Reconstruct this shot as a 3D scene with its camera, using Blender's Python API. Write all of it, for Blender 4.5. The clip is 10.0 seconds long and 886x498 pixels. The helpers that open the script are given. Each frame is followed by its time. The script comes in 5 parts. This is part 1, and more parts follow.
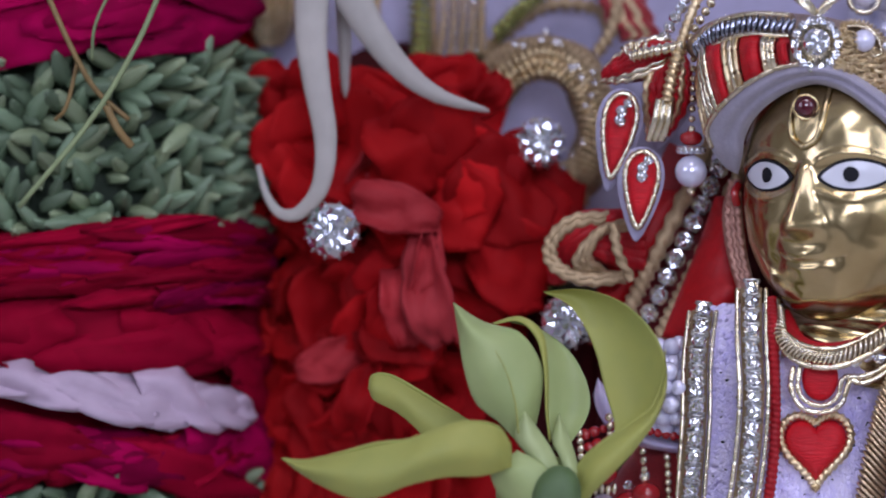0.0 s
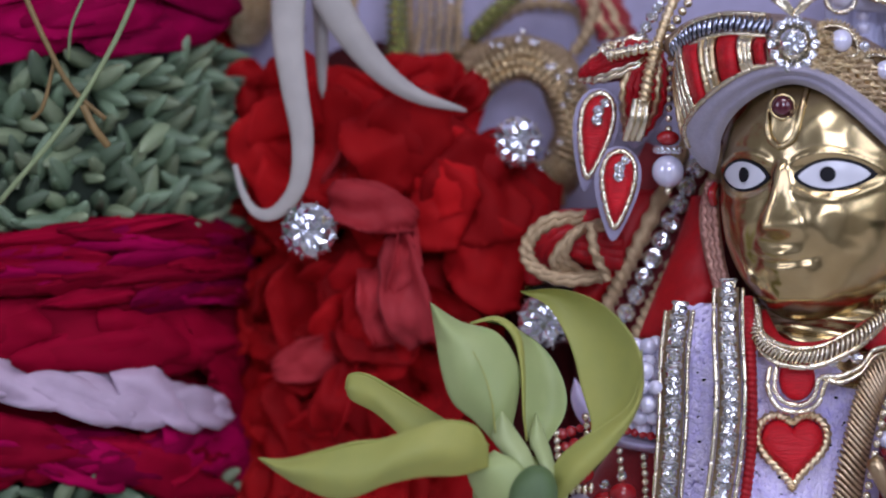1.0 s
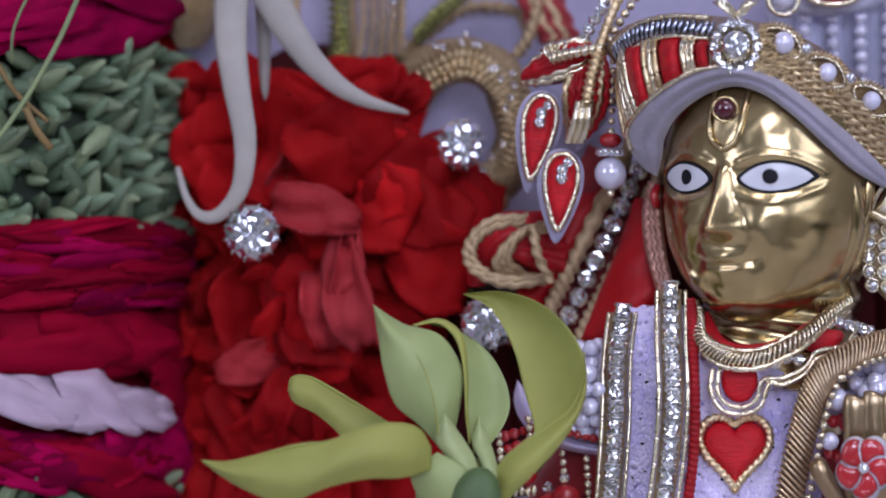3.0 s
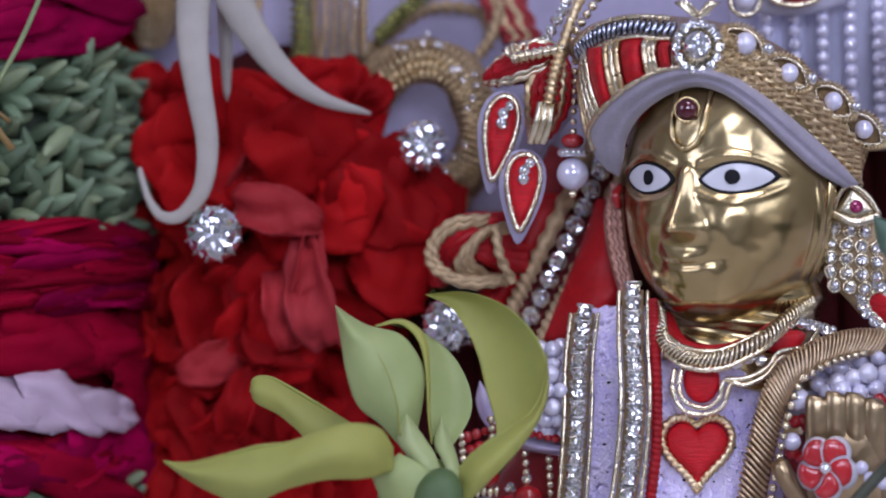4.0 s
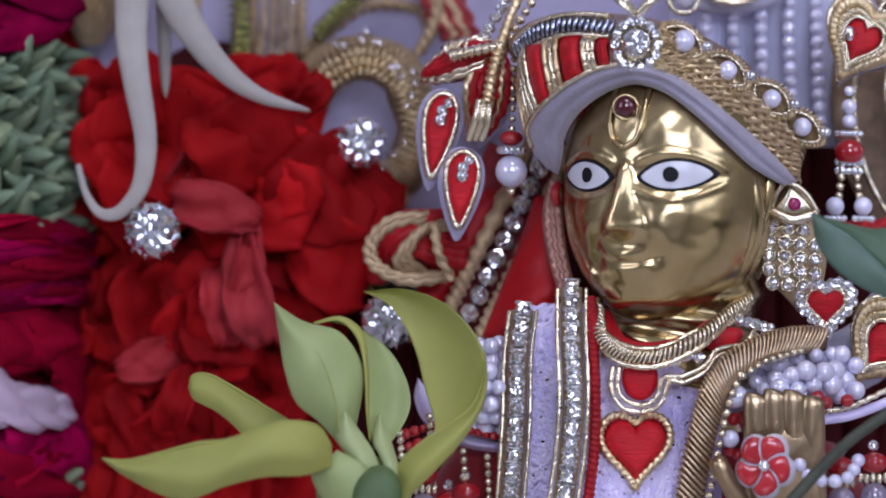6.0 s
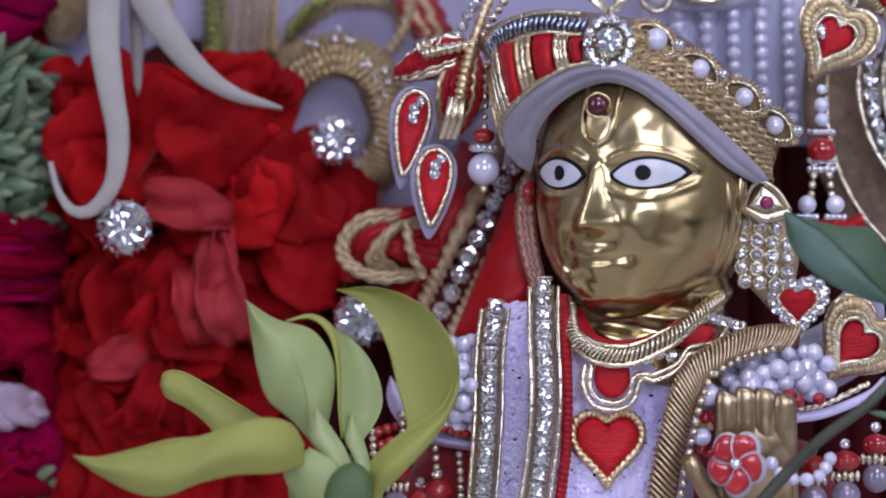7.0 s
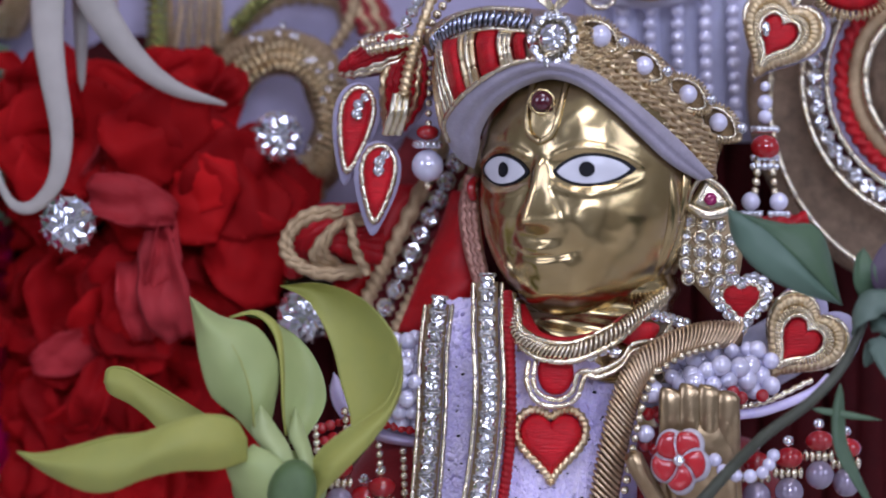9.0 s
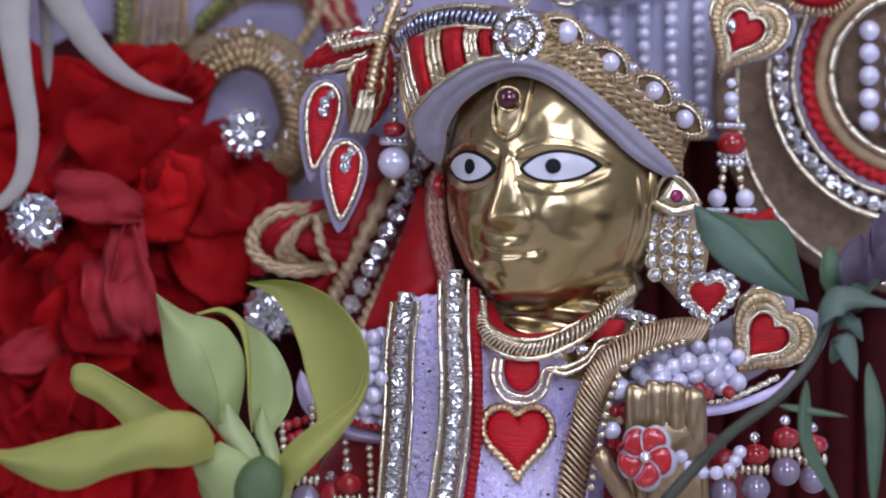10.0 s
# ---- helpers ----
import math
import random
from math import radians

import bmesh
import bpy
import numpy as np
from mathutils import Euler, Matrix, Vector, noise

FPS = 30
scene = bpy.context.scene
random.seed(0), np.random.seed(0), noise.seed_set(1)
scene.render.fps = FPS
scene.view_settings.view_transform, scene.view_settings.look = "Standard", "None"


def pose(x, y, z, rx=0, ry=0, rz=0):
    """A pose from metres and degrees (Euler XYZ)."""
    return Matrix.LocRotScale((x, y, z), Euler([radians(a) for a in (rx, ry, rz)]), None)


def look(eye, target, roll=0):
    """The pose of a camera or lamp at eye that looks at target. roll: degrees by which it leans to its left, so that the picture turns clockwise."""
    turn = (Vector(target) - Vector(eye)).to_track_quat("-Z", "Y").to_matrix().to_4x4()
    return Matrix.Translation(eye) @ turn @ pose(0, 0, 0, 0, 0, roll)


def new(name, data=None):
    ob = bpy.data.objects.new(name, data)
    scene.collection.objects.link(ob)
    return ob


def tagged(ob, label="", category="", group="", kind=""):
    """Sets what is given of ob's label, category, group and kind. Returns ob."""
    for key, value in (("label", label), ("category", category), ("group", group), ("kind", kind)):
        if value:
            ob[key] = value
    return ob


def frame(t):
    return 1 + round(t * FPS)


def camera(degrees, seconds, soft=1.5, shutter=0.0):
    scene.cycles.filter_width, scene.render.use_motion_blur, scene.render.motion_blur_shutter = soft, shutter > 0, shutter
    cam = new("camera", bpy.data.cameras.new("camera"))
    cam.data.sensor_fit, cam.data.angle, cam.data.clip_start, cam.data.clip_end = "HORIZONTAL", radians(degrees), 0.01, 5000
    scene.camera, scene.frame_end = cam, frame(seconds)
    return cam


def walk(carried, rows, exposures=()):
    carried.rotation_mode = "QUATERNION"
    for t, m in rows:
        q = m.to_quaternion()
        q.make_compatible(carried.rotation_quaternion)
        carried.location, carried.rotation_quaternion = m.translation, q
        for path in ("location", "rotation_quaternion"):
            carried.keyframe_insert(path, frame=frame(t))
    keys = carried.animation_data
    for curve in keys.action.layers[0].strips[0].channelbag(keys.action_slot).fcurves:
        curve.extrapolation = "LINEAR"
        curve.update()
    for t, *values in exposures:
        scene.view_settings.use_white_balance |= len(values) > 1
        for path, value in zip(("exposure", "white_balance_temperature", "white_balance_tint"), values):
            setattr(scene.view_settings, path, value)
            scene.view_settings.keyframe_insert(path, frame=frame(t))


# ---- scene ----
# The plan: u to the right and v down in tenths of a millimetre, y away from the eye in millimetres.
EYE = 0.8961
H = 1.06
TOP = 1.0


def P(u, v, y=0.0):
    k = 0.0001 * (1 + 0.001 * y / EYE)
    return Vector(((u - 784) * k, y * 0.001, H + (441 - v) * k))


cam = camera(10.0, 10.0, 1.9)
cam.data.dof.use_dof = True
cam.data.dof.focus_distance = 0.888
cam.data.dof.aperture_fstop = 9.5
ROWS = [
    (0.0, 1.6984, -0.0197, -0.029),
    (0.5, 1.5933, -0.0219, -0.047),
    (1.0, 1.4370, -0.0232, -0.050),
    (1.5, 1.2922, -0.0193, -0.030),
    (2.0, 1.1130, -0.0101, -0.025),
    (2.5, 0.9714, -0.0028, -0.030),
    (4.0, 0.3612, 0.0104, 0.003),
    (4.5, 0.1785, 0.0102, 0.010),
    (5.0, 0.0, 0.0, 0.0),
    (5.5, -0.1678, -0.0099, -0.020),
    (7.0, -0.6468, -0.0447, -0.120),
    (7.5, -0.7926, -0.0534, -0.144),
    (8.0, -0.9599, -0.0628, -0.155),
    (8.5, -1.1171, -0.0726, -0.185),
    (9.0, -1.2828, -0.0833, -0.200),
    (9.5, -1.4544, -0.0973, -0.190),
    (10.0, -1.6630, -0.1172, -0.160),
]
walk(cam, [(t, pose(0, -EYE, H, 90 + pitch, roll, yaw)) for t, yaw, pitch, roll in ROWS],
     [(0.0, -0.85, 5570, 26), (10.0, -0.85, 5570, 26)])

# ---- light ----
world = bpy.data.worlds.new("sky")
scene.world = world
world.use_nodes = True
wn = world.node_tree
sky = wn.nodes.new("ShaderNodeTexSky")
sky.sky_type, sky.sun_disc = "NISHITA", False
sky.sun_elevation, sky.sun_rotation = radians(40), radians(150)
wn.links.new(sky.outputs[0], wn.nodes["Background"].inputs[0])
wn.nodes["Background"].inputs[1].default_value = 0.1


def area_lamp(name, eye, target, sx, sy, watts, colour):
    lamp = bpy.data.lights.new(name, "AREA")
    lamp.shape, lamp.size, lamp.size_y, lamp.energy, lamp.color = "RECTANGLE", sx, sy, watts, colour
    ob = new(name, lamp)
    ob.matrix_world = look(eye, target)
    return ob


area_lamp("unseen_daylight", (1.44, -1.3, 1.75), (0, -0.2, 1.1), 0.95, 0.95, 12, (0.93, 0.96, 1.0))
# West and south panels are added to brighten the left cheek and front.
area_lamp("unseen_daylight", (-1.44, -1.5, 1.7), (0, -0.2, 1.1), 0.75, 0.95, 15, (0.95, 0.96, 1.0))
area_lamp("unseen_daylight", (0.35, -2.54, 1.75), (0, -0.2, 1.1), 0.9, 0.7, 34, (0.93, 0.96, 1.0))
# No ceiling lamp is known; this panel is added as fill from above.
area_lamp("added_top_fill", (0.25, -0.85, 2.36), (0.25, -0.85, 0), 0.5, 0.5, 13, (1.0, 0.95, 0.88))

# ---- materials ----


def material(name, colour, rough=0.5, metal=0.0, vary=0.15, grain=900.0, bump=0.2, colour2=None, stretch=(1, 1, 1),
             sheen=0.0, through_light=0.0, coat=0.0, spread=0.12, spec=0.5):
    """Two scales of variation in colour, fine relief, and a small difference from piece to piece."""
    m = bpy.data.materials.new(name)
    m.use_nodes = True
    n, l = m.node_tree.nodes, m.node_tree.links
    b = n["Principled BSDF"]
    b.inputs["Roughness"].default_value = rough
    b.inputs["Metallic"].default_value = metal
    b.inputs["Sheen Weight"].default_value = sheen
    b.inputs["Coat Weight"].default_value = coat
    b.inputs["Specular IOR Level"].default_value = spec
    tc, mp = n.new("ShaderNodeTexCoord"), n.new("ShaderNodeMapping")
    mp.inputs["Scale"].default_value = stretch
    l.new(tc.outputs["Object"], mp.inputs[0])
    info = n.new("ShaderNodeObjectInfo")
    add = n.new("ShaderNodeVectorMath")
    l.new(mp.outputs[0], add.inputs[0])
    l.new(info.outputs["Random"], add.inputs[1])
    fine, broad = n.new("ShaderNodeTexNoise"), n.new("ShaderNodeTexNoise")
    for tex, sc in ((fine, grain), (broad, grain * 0.14)):
        tex.inputs["Scale"].default_value = sc
        tex.inputs["Detail"].default_value = 3.0
        l.new(add.outputs[0], tex.inputs["Vector"])
    mix = n.new("ShaderNodeMix")
    mix.data_type = "RGBA"
    c2 = colour2 or tuple(c * (1 - 2 * vary) for c in colour)
    mix.inputs[6].default_value, mix.inputs[7].default_value = (*colour, 1), (*c2, 1)
    ramp = n.new("ShaderNodeMapRange")
    ramp.inputs[1].default_value, ramp.inputs[2].default_value = 0.35, 0.7
    mean = n.new("ShaderNodeMath")
    mean.operation = "MULTIPLY_ADD"
    mean.inputs[1].default_value = 0.4
    l.new(fine.outputs[0], mean.inputs[0])
    half = n.new("ShaderNodeMath")
    half.operation = "MULTIPLY"
    half.inputs[1].default_value = 0.6
    l.new(broad.outputs[0], half.inputs[0])
    l.new(half.outputs[0], mean.inputs[2])
    l.new(mean.outputs[0], ramp.inputs[0])
    l.new(ramp.outputs[0], mix.inputs[0])
    hsv = n.new("ShaderNodeHueSaturation")
    val = n.new("ShaderNodeMapRange")
    val.inputs[3].default_value, val.inputs[4].default_value = 1 - spread, 1 + spread
    l.new(info.outputs["Random"], val.inputs[0])
    l.new(val.outputs[0], hsv.inputs["Value"])
    l.new(mix.outputs[2], hsv.inputs["Color"])
    l.new(hsv.outputs[0], b.inputs["Base Color"])
    if bump:
        bp = n.new("ShaderNodeBump")
        bp.inputs["Strength"].default_value = bump
        bp.inputs["Distance"].default_value = 0.0003
        l.new(fine.outputs[0], bp.inputs["Height"])
        l.new(bp.outputs[0], b.inputs["Normal"])
    if through_light:
        tr, ms = n.new("ShaderNodeBsdfTranslucent"), n.new("ShaderNodeMixShader")
        l.new(hsv.outputs[0], tr.inputs[0])
        ms.inputs[0].default_value = through_light
        l.new(b.outputs[0], ms.inputs[1])
        l.new(tr.outputs[0], ms.inputs[2])
        l.new(ms.outputs[0], n["Material Output"].inputs[0])
    return m


BRASS = material("polished_brass", (0.72, 0.59, 0.32), 0.23, 1.0, 0.06, 170, 0.4, (0.54, 0.40, 0.18))
# The hand's brass, duller and darker; the dark it reflects is in the colour.
BRASS_DIMMED = material("dimmed_brass", (0.55, 0.42, 0.25), 0.3, 1.0, 0.12, 400, 0.4, (0.36, 0.26, 0.14))
EYE_WHITE = material("eye_enamel", (0.78, 0.79, 0.86), 0.25, 0, 0.03, 300, 0)
EYE_GAP_DARK = material("eye_and_gap_dark", (0.012, 0.012, 0.016), 0.6, 0, 0.05, 300, 0, spec=0.2)
GOLD = material("gold_thread", (0.80, 0.67, 0.43), 0.32, 1.0, 0.12, 2500, 0.3, (0.62, 0.45, 0.22))
GOLD_PALE = material("pale_gold_wire", (0.86, 0.80, 0.64), 0.26, 1.0, 0.1, 2500, 0.2, (0.66, 0.55, 0.33))
PURL_CORE = material("brown_cord", (0.17, 0.10, 0.05), 0.7, 0, 0.2, 1500, 0.4)
GOLD_ROSE = material("rosy_gold_purl", (0.86, 0.68, 0.47), 0.3, 1.0, 0.1, 2500, 0.2, (0.66, 0.47, 0.28))
GOLD_OLD = material("dull_gold_thread", (0.50, 0.37, 0.21), 0.5, 0.45, 0.15, 2500, 0.5, (0.33, 0.23, 0.12))
CRYSTAL = material("foiled_crystal", (0.88, 0.90, 0.95), 0.07, 0.92, 0.02, 300, 0, spread=0.05)
SILVER = material("silver_setting", (0.66, 0.65, 0.62), 0.28, 1.0, 0.1, 900, 0.1, (0.48, 0.47, 0.45))
GUNMETAL = material("dark_silver_sequin", (0.42, 0.44, 0.52), 0.16, 1.0, 0.15, 800, 0.05, (0.24, 0.26, 0.33), spread=0.3)
PEARL = material("pearl", (0.78, 0.77, 0.94), 0.12, 0.22, 0.04, 600, 0.02, coat=1.0, spread=0.08)
PEARL_GREY = material("mauve_pearl", (0.36, 0.31, 0.41), 0.16, 0.3, 0.06, 600, 0.02, coat=1.0, spread=0.12)
RUBY = material("dark_ruby", (0.075, 0.006, 0.014), 0.08, 0, 0.1, 600, 0, coat=1.0)
RED_BEAD = material("red_bead", (0.45, 0.012, 0.015), 0.12, 0, 0.1, 600, 0, coat=0.8)
RED_SATIN = material("red_satin_stitch", (0.52, 0.006, 0.012), 0.42, 0, 0.25, 1500, 0.9, stretch=(3, 1, 0.3), spec=0.35)
RED_STITCH = material("red_slanted_stitch", (0.66, 0.007, 0.015), 0.42, 0, 0.24, 3200, 1.0, stretch=(0.14, 1, 1.0), spec=0.3)
RED_BRIGHT = material("bright_red_satin", (0.42, 0.005, 0.007), 0.5, 0, 0.15, 900, 0.3, sheen=0.0, spec=0.3)
RED_CLOTH = material("red_cloth", (0.30, 0.006, 0.009), 0.7, 0, 0.2, 1800, 0.4, sheen=0.3)
SEQUIN = material("white_sequin_cloth", (0.85, 0.785, 1.0), 0.22, 0, 0.1, 900, 0.3, (0.65, 0.58, 1.0))
FELT = material("lilac_felt", (0.46, 0.43, 0.60), 0.9, 0, 0.08, 2600, 0.5, sheen=0.3)
VELVET = material("grey_velvet_rim", (0.37, 0.34, 0.42), 0.8, 0, 0.12, 1500, 0.3, sheen=0.5)
WHITE_CLOTH = material("white_pleated_cloth", (0.60, 0.60, 0.76), 0.8, 0, 0.08, 1500, 0.3)
EARTH_RED = material("rose_brown_metal", (0.58, 0.33, 0.25), 0.4, 0.4, 0.25, 1800, 0.6, (0.36, 0.17, 0.13))
LACE_GROUND = material("brown_lace_ground", (0.30, 0.20, 0.09), 0.45, 0.6, 0.2, 3000, 0.8, (0.14, 0.09, 0.04))
NET = material("brown_gold_net", (0.36, 0.25, 0.16), 0.42, 0.5, 0.2, 3500, 0.9, (0.16, 0.11, 0.07))
LIME = material("lime_petal", (0.47, 0.47, 0.11), 0.5, 0, 0.15, 260, 0.25, (0.39, 0.42, 0.11), through_light=0.2, spread=0.06, spec=0.3)
LIME_PALE = material("pale_lime_petal", (0.47, 0.55, 0.22), 0.5, 0, 0.12, 220, 0.12, (0.40, 0.50, 0.19), through_light=0.2, spread=0.05)
STALK_PALE = material("whitish_petal_base", (0.50, 0.575, 0.27), 0.5, 0, 0.1, 260, 0.1, (0.44, 0.53, 0.22), through_light=0.15)
LIME_DARK = material("green_receptacle", (0.10, 0.165, 0.06), 0.6, 0, 0.15, 350, 0.1)
BUD = material("grey_green_bud", (0.20, 0.27, 0.15), 0.45, 0, 0.2, 500, 0.15, (0.11, 0.18, 0.12), spread=0.35)
MAGENTA = material("magenta_rose_petal", (0.37, 0.001, 0.068), 0.68, 0, 0.2, 260, 0.4, (0.22, 0.001, 0.035), through_light=0.2, spread=0.4, spec=0.05)
ROSE_RED = material("crimson_rose_petal", (0.32, 0.002, 0.025), 0.68, 0, 0.2, 260, 0.4, (0.21, 0.001, 0.014), through_light=0.2, spread=0.35, spec=0.05)
BUD_PALE = material("yellowish_bud", (0.25, 0.30, 0.17), 0.45, 0, 0.2, 500, 0.15, (0.18, 0.24, 0.13), spread=0.3)
# Dark green drum behind the buds: the shade of their gaps in its colour.
BUD_GAP_SHADE = material("bud_gap_shade_green", (0.035, 0.055, 0.03), 0.8, 0, 0.2, 500, 0.3)
PINK_WHITE = material("pale_pink_petal", (0.60, 0.46, 0.58), 0.55, 0, 0.08, 400, 0.3, through_light=0.2)
RED_PETAL = material("red_petal", (0.52, 0.010, 0.010), 0.6, 0, 0.18, 240, 0.5, (0.33, 0.006, 0.008), through_light=0.3, spread=0.38, spec=0.08)
RED_PINK = material("pinkish_red_petal", (0.62, 0.060, 0.070), 0.6, 0, 0.18, 240, 0.5, (0.36, 0.014, 0.018), through_light=0.3, spread=0.3, spec=0.2)
WHITE_PETAL = material("waxy_white_petal", (0.58, 0.55, 0.50), 0.5, 0, 0.1, 300, 0.1, through_light=0.35)
LEAF = material("green_leaf", (0.09, 0.155, 0.08), 0.5, 0, 0.2, 300, 0.2, (0.065, 0.12, 0.07), through_light=0.1)
LEAF_PALE = material("pale_grey_leaf", (0.14, 0.19, 0.155), 0.55, 0, 0.2, 300, 0.2, (0.11, 0.18, 0.13), through_light=0.1)
# Paler, cooler green for one side of the fold, its light put in.
LEAF_FOLD_LIT = material("cool_lit_leaf", (0.105, 0.175, 0.125), 0.5, 0, 0.2, 300, 0.2, (0.08, 0.14, 0.10), through_light=0.1)
TWIG = material("grey_green_twig", (0.085, 0.095, 0.065), 0.6, 0, 0.2, 700, 0.4)
# Dark red that holds the shade inside the bunch and behind the statue.
CURTAIN_SHADE = material("curtain_and_shade_red", (0.055, 0.002, 0.003), 0.8, 0, 0.2, 900, 0.3, spec=0.2)
PURPLE = material("purple_bud", (0.10, 0.07, 0.11), 0.6, 0, 0.2, 500, 0.3)
GRASS = material("pale_grass_blade", (0.26, 0.33, 0.15), 0.6, 0, 0.15, 500, 0.1)
STRAW = material("straw_stalk", (0.27, 0.18, 0.06), 0.6, 0, 0.15, 700, 0.2)
TINSEL = material("green_gold_tinsel", (0.42, 0.43, 0.14), 0.18, 0.8, 0.2, 2500, 0.3)
PLASTER = material("grey_plaster", (0.44, 0.43, 0.40), 0.85, 0, 0.06, 12, 0.1)
DARK_WOOD = material("dark_wood", (0.10, 0.055, 0.03), 0.5, 0, 0.2, 60, 0.2, stretch=(1, 8, 8))
MARBLE = material("white_marble", (0.66, 0.64, 0.61), 0.25, 0, 0.08, 25, 0.02)
ENAMEL_RED = material("red_enamel", (0.50, 0.02, 0.025), 0.2, 0, 0.08, 500, 0, coat=0.6)
ENAMEL_WHITE = material("white_enamel", (0.74, 0.72, 0.80), 0.25, 0, 0.03, 500, 0, coat=0.4)

# ---- builders ----
ORIGIN = {}


def thing(name, base, label, category, group="", kind=""):
    ob = new(name)
    ob.location = base
    ob.empty_display_size = 0.005
    ORIGIN[ob] = Vector(base)
    return tagged(ob, label, category, group, kind)


def mesh_of(name, bm, mats, smooth=True):
    me = bpy.data.meshes.new(name)
    bmesh.ops.recalc_face_normals(bm, faces=bm.faces)
    for f in bm.faces:
        f.smooth = smooth
    bm.to_mesh(me)
    bm.free()
    for m in mats if isinstance(mats, (list, tuple)) else (mats,):
        me.materials.append(m)
    return me


def part(name, bm, mats, parent=None, label="", smooth=True):
    """Links a bmesh, given in the world's metres, as one mesh object under a thing or a part."""
    base = ORIGIN.get(parent, Vector())
    if parent is not None:
        bmesh.ops.translate(bm, verts=bm.verts, vec=-base)
    ob = new(name, mesh_of(name, bm, mats, smooth))
    ORIGIN[ob] = base.copy()
    if parent is not None:
        ob.parent = parent
    return tagged(ob, label)


def solid(name, bm, mats, label, category, kind="", smooth=True, group=""):
    """A thing of one mesh."""
    ob = part(name, bm, mats, None, "", smooth)
    return tagged(ob, label, category, group, kind)


def piece(name, me, parent, place, turn=None, size=(1, 1, 1), label=""):
    """One of many alike pieces, which share a mesh."""
    ob = new(name, me)
    base = ORIGIN.get(parent, Vector())
    q = turn.to_quaternion() if turn is not None else None
    s = size if isinstance(size, (tuple, list)) else (size,) * 3
    ob.matrix_basis = Matrix.LocRotScale(Vector(place) - base, q, s)
    if parent is not None:
        ob.parent = parent
    ORIGIN[ob] = Vector(place)
    return tagged(ob, label)


def curve_pts(ctrl, n):
    """A smooth line through control points."""
    c = [Vector(p) for p in ctrl]
    c = [2 * c[0] - c[1]] + c + [2 * c[-1] - c[-2]]
    out, m = [], len(c) - 3
    for i in range(n + 1):
        s = i / n * m
        k = min(int(s), m - 1)
        t = s - k
        a, b, d, e = c[k:k + 4]
        out.append(0.5 * (2 * b + (d - a) * t + (2 * a - 5 * b + 4 * d - e) * t * t + (3 * b - a - 3 * d + e) * t ** 3))
    return out


def even_pts(ctrl, gap):
    """Places at even gaps along a smooth line, with the direction there."""
    fine = curve_pts(ctrl, 60 * (len(ctrl) - 1))
    total = sum((b - a).length for a, b in zip(fine, fine[1:]))
    count = max(2, round(total / gap))
    out, run, k = [], 0.0, 0
    for i in range(count + 1):
        want = total * i / count
        while k < len(fine) - 2 and run + (fine[k + 1] - fine[k]).length < want:
            run += (fine[k + 1] - fine[k]).length
            k += 1
        seg = fine[k + 1] - fine[k]
        t = (want - run) / max(seg.length, 1e-9)
        out.append((fine[k] + seg * min(t, 1.0), seg.normalized()))
    return out


def frames_along(pts):
    out = []
    for i, p in enumerate(pts):
        d = (pts[min(i + 1, len(pts) - 1)] - pts[max(i - 1, 0)]).normalized()
        side = d.cross(Vector((0, 1, 0)))
        if side.length < 1e-3:
            side = d.cross(Vector((1, 0, 0)))
        side.normalize()
        out.append((p, d, side, side.cross(d).normalized()))
    return out


def tube(ctrl, radius, n=40, sides=10, flat=1.0, bm=None, lobes=0, twist=0.0, depth=0.2):
    """A rod along a smooth line; radius may be a function of 0..1; lobes and twist make a laid cord of it."""
    bm = bm or bmesh.new()
    rings = []
    for i, (p, d, side, up) in enumerate(frames_along(curve_pts(ctrl, n))):
        s = i / n
        r = radius(s) if callable(radius) else radius
        ring = []
        for j in range(sides):
            a = 2 * math.pi * j / sides
            q = r * (1 + depth * math.cos(lobes * a - twist * s)) if lobes else r
            ring.append(bm.verts.new(p + side * (q * math.cos(a)) + up * (q * flat * math.sin(a))))
        rings.append(ring)
    for a, b in zip(rings, rings[1:]):
        for j in range(sides):
            bm.faces.new((a[j], a[(j + 1) % sides], b[(j + 1) % sides], b[j]))
    bm.faces.new(rings[0][::-1])
    bm.faces.new(rings[-1])
    return bm


def cord(ctrl, radius, pitch, n=None, lobes=2, depth=0.25, flat=1.0):
    """A twisted cord: pitch is the length of one turn."""
    fine = curve_pts(ctrl, 60)
    total = sum((b - a).length for a, b in zip(fine, fine[1:]))
    turns = total / pitch
    return tube(ctrl, radius, n or int(min(500, max(48, turns * 7))), 10, flat, None, lobes, 2 * math.pi * turns, depth)


def bugle(ctrl, r, seg, flat=1.0):
    """A row of short bugle tubes laid end to end along a line."""
    fine = curve_pts(ctrl, 60)
    total = sum((b - a).length for a, b in zip(fine, fine[1:]))
    count = max(2, round(total / seg))

    def girth(q):
        f = (q * count + 0.03) % 1.0
        return r * (0.45 if f < 0.09 else 0.93 if f < 0.16 or f > 0.96 else 1.0)
    return tube(ctrl, girth, count * 14, 8, flat)


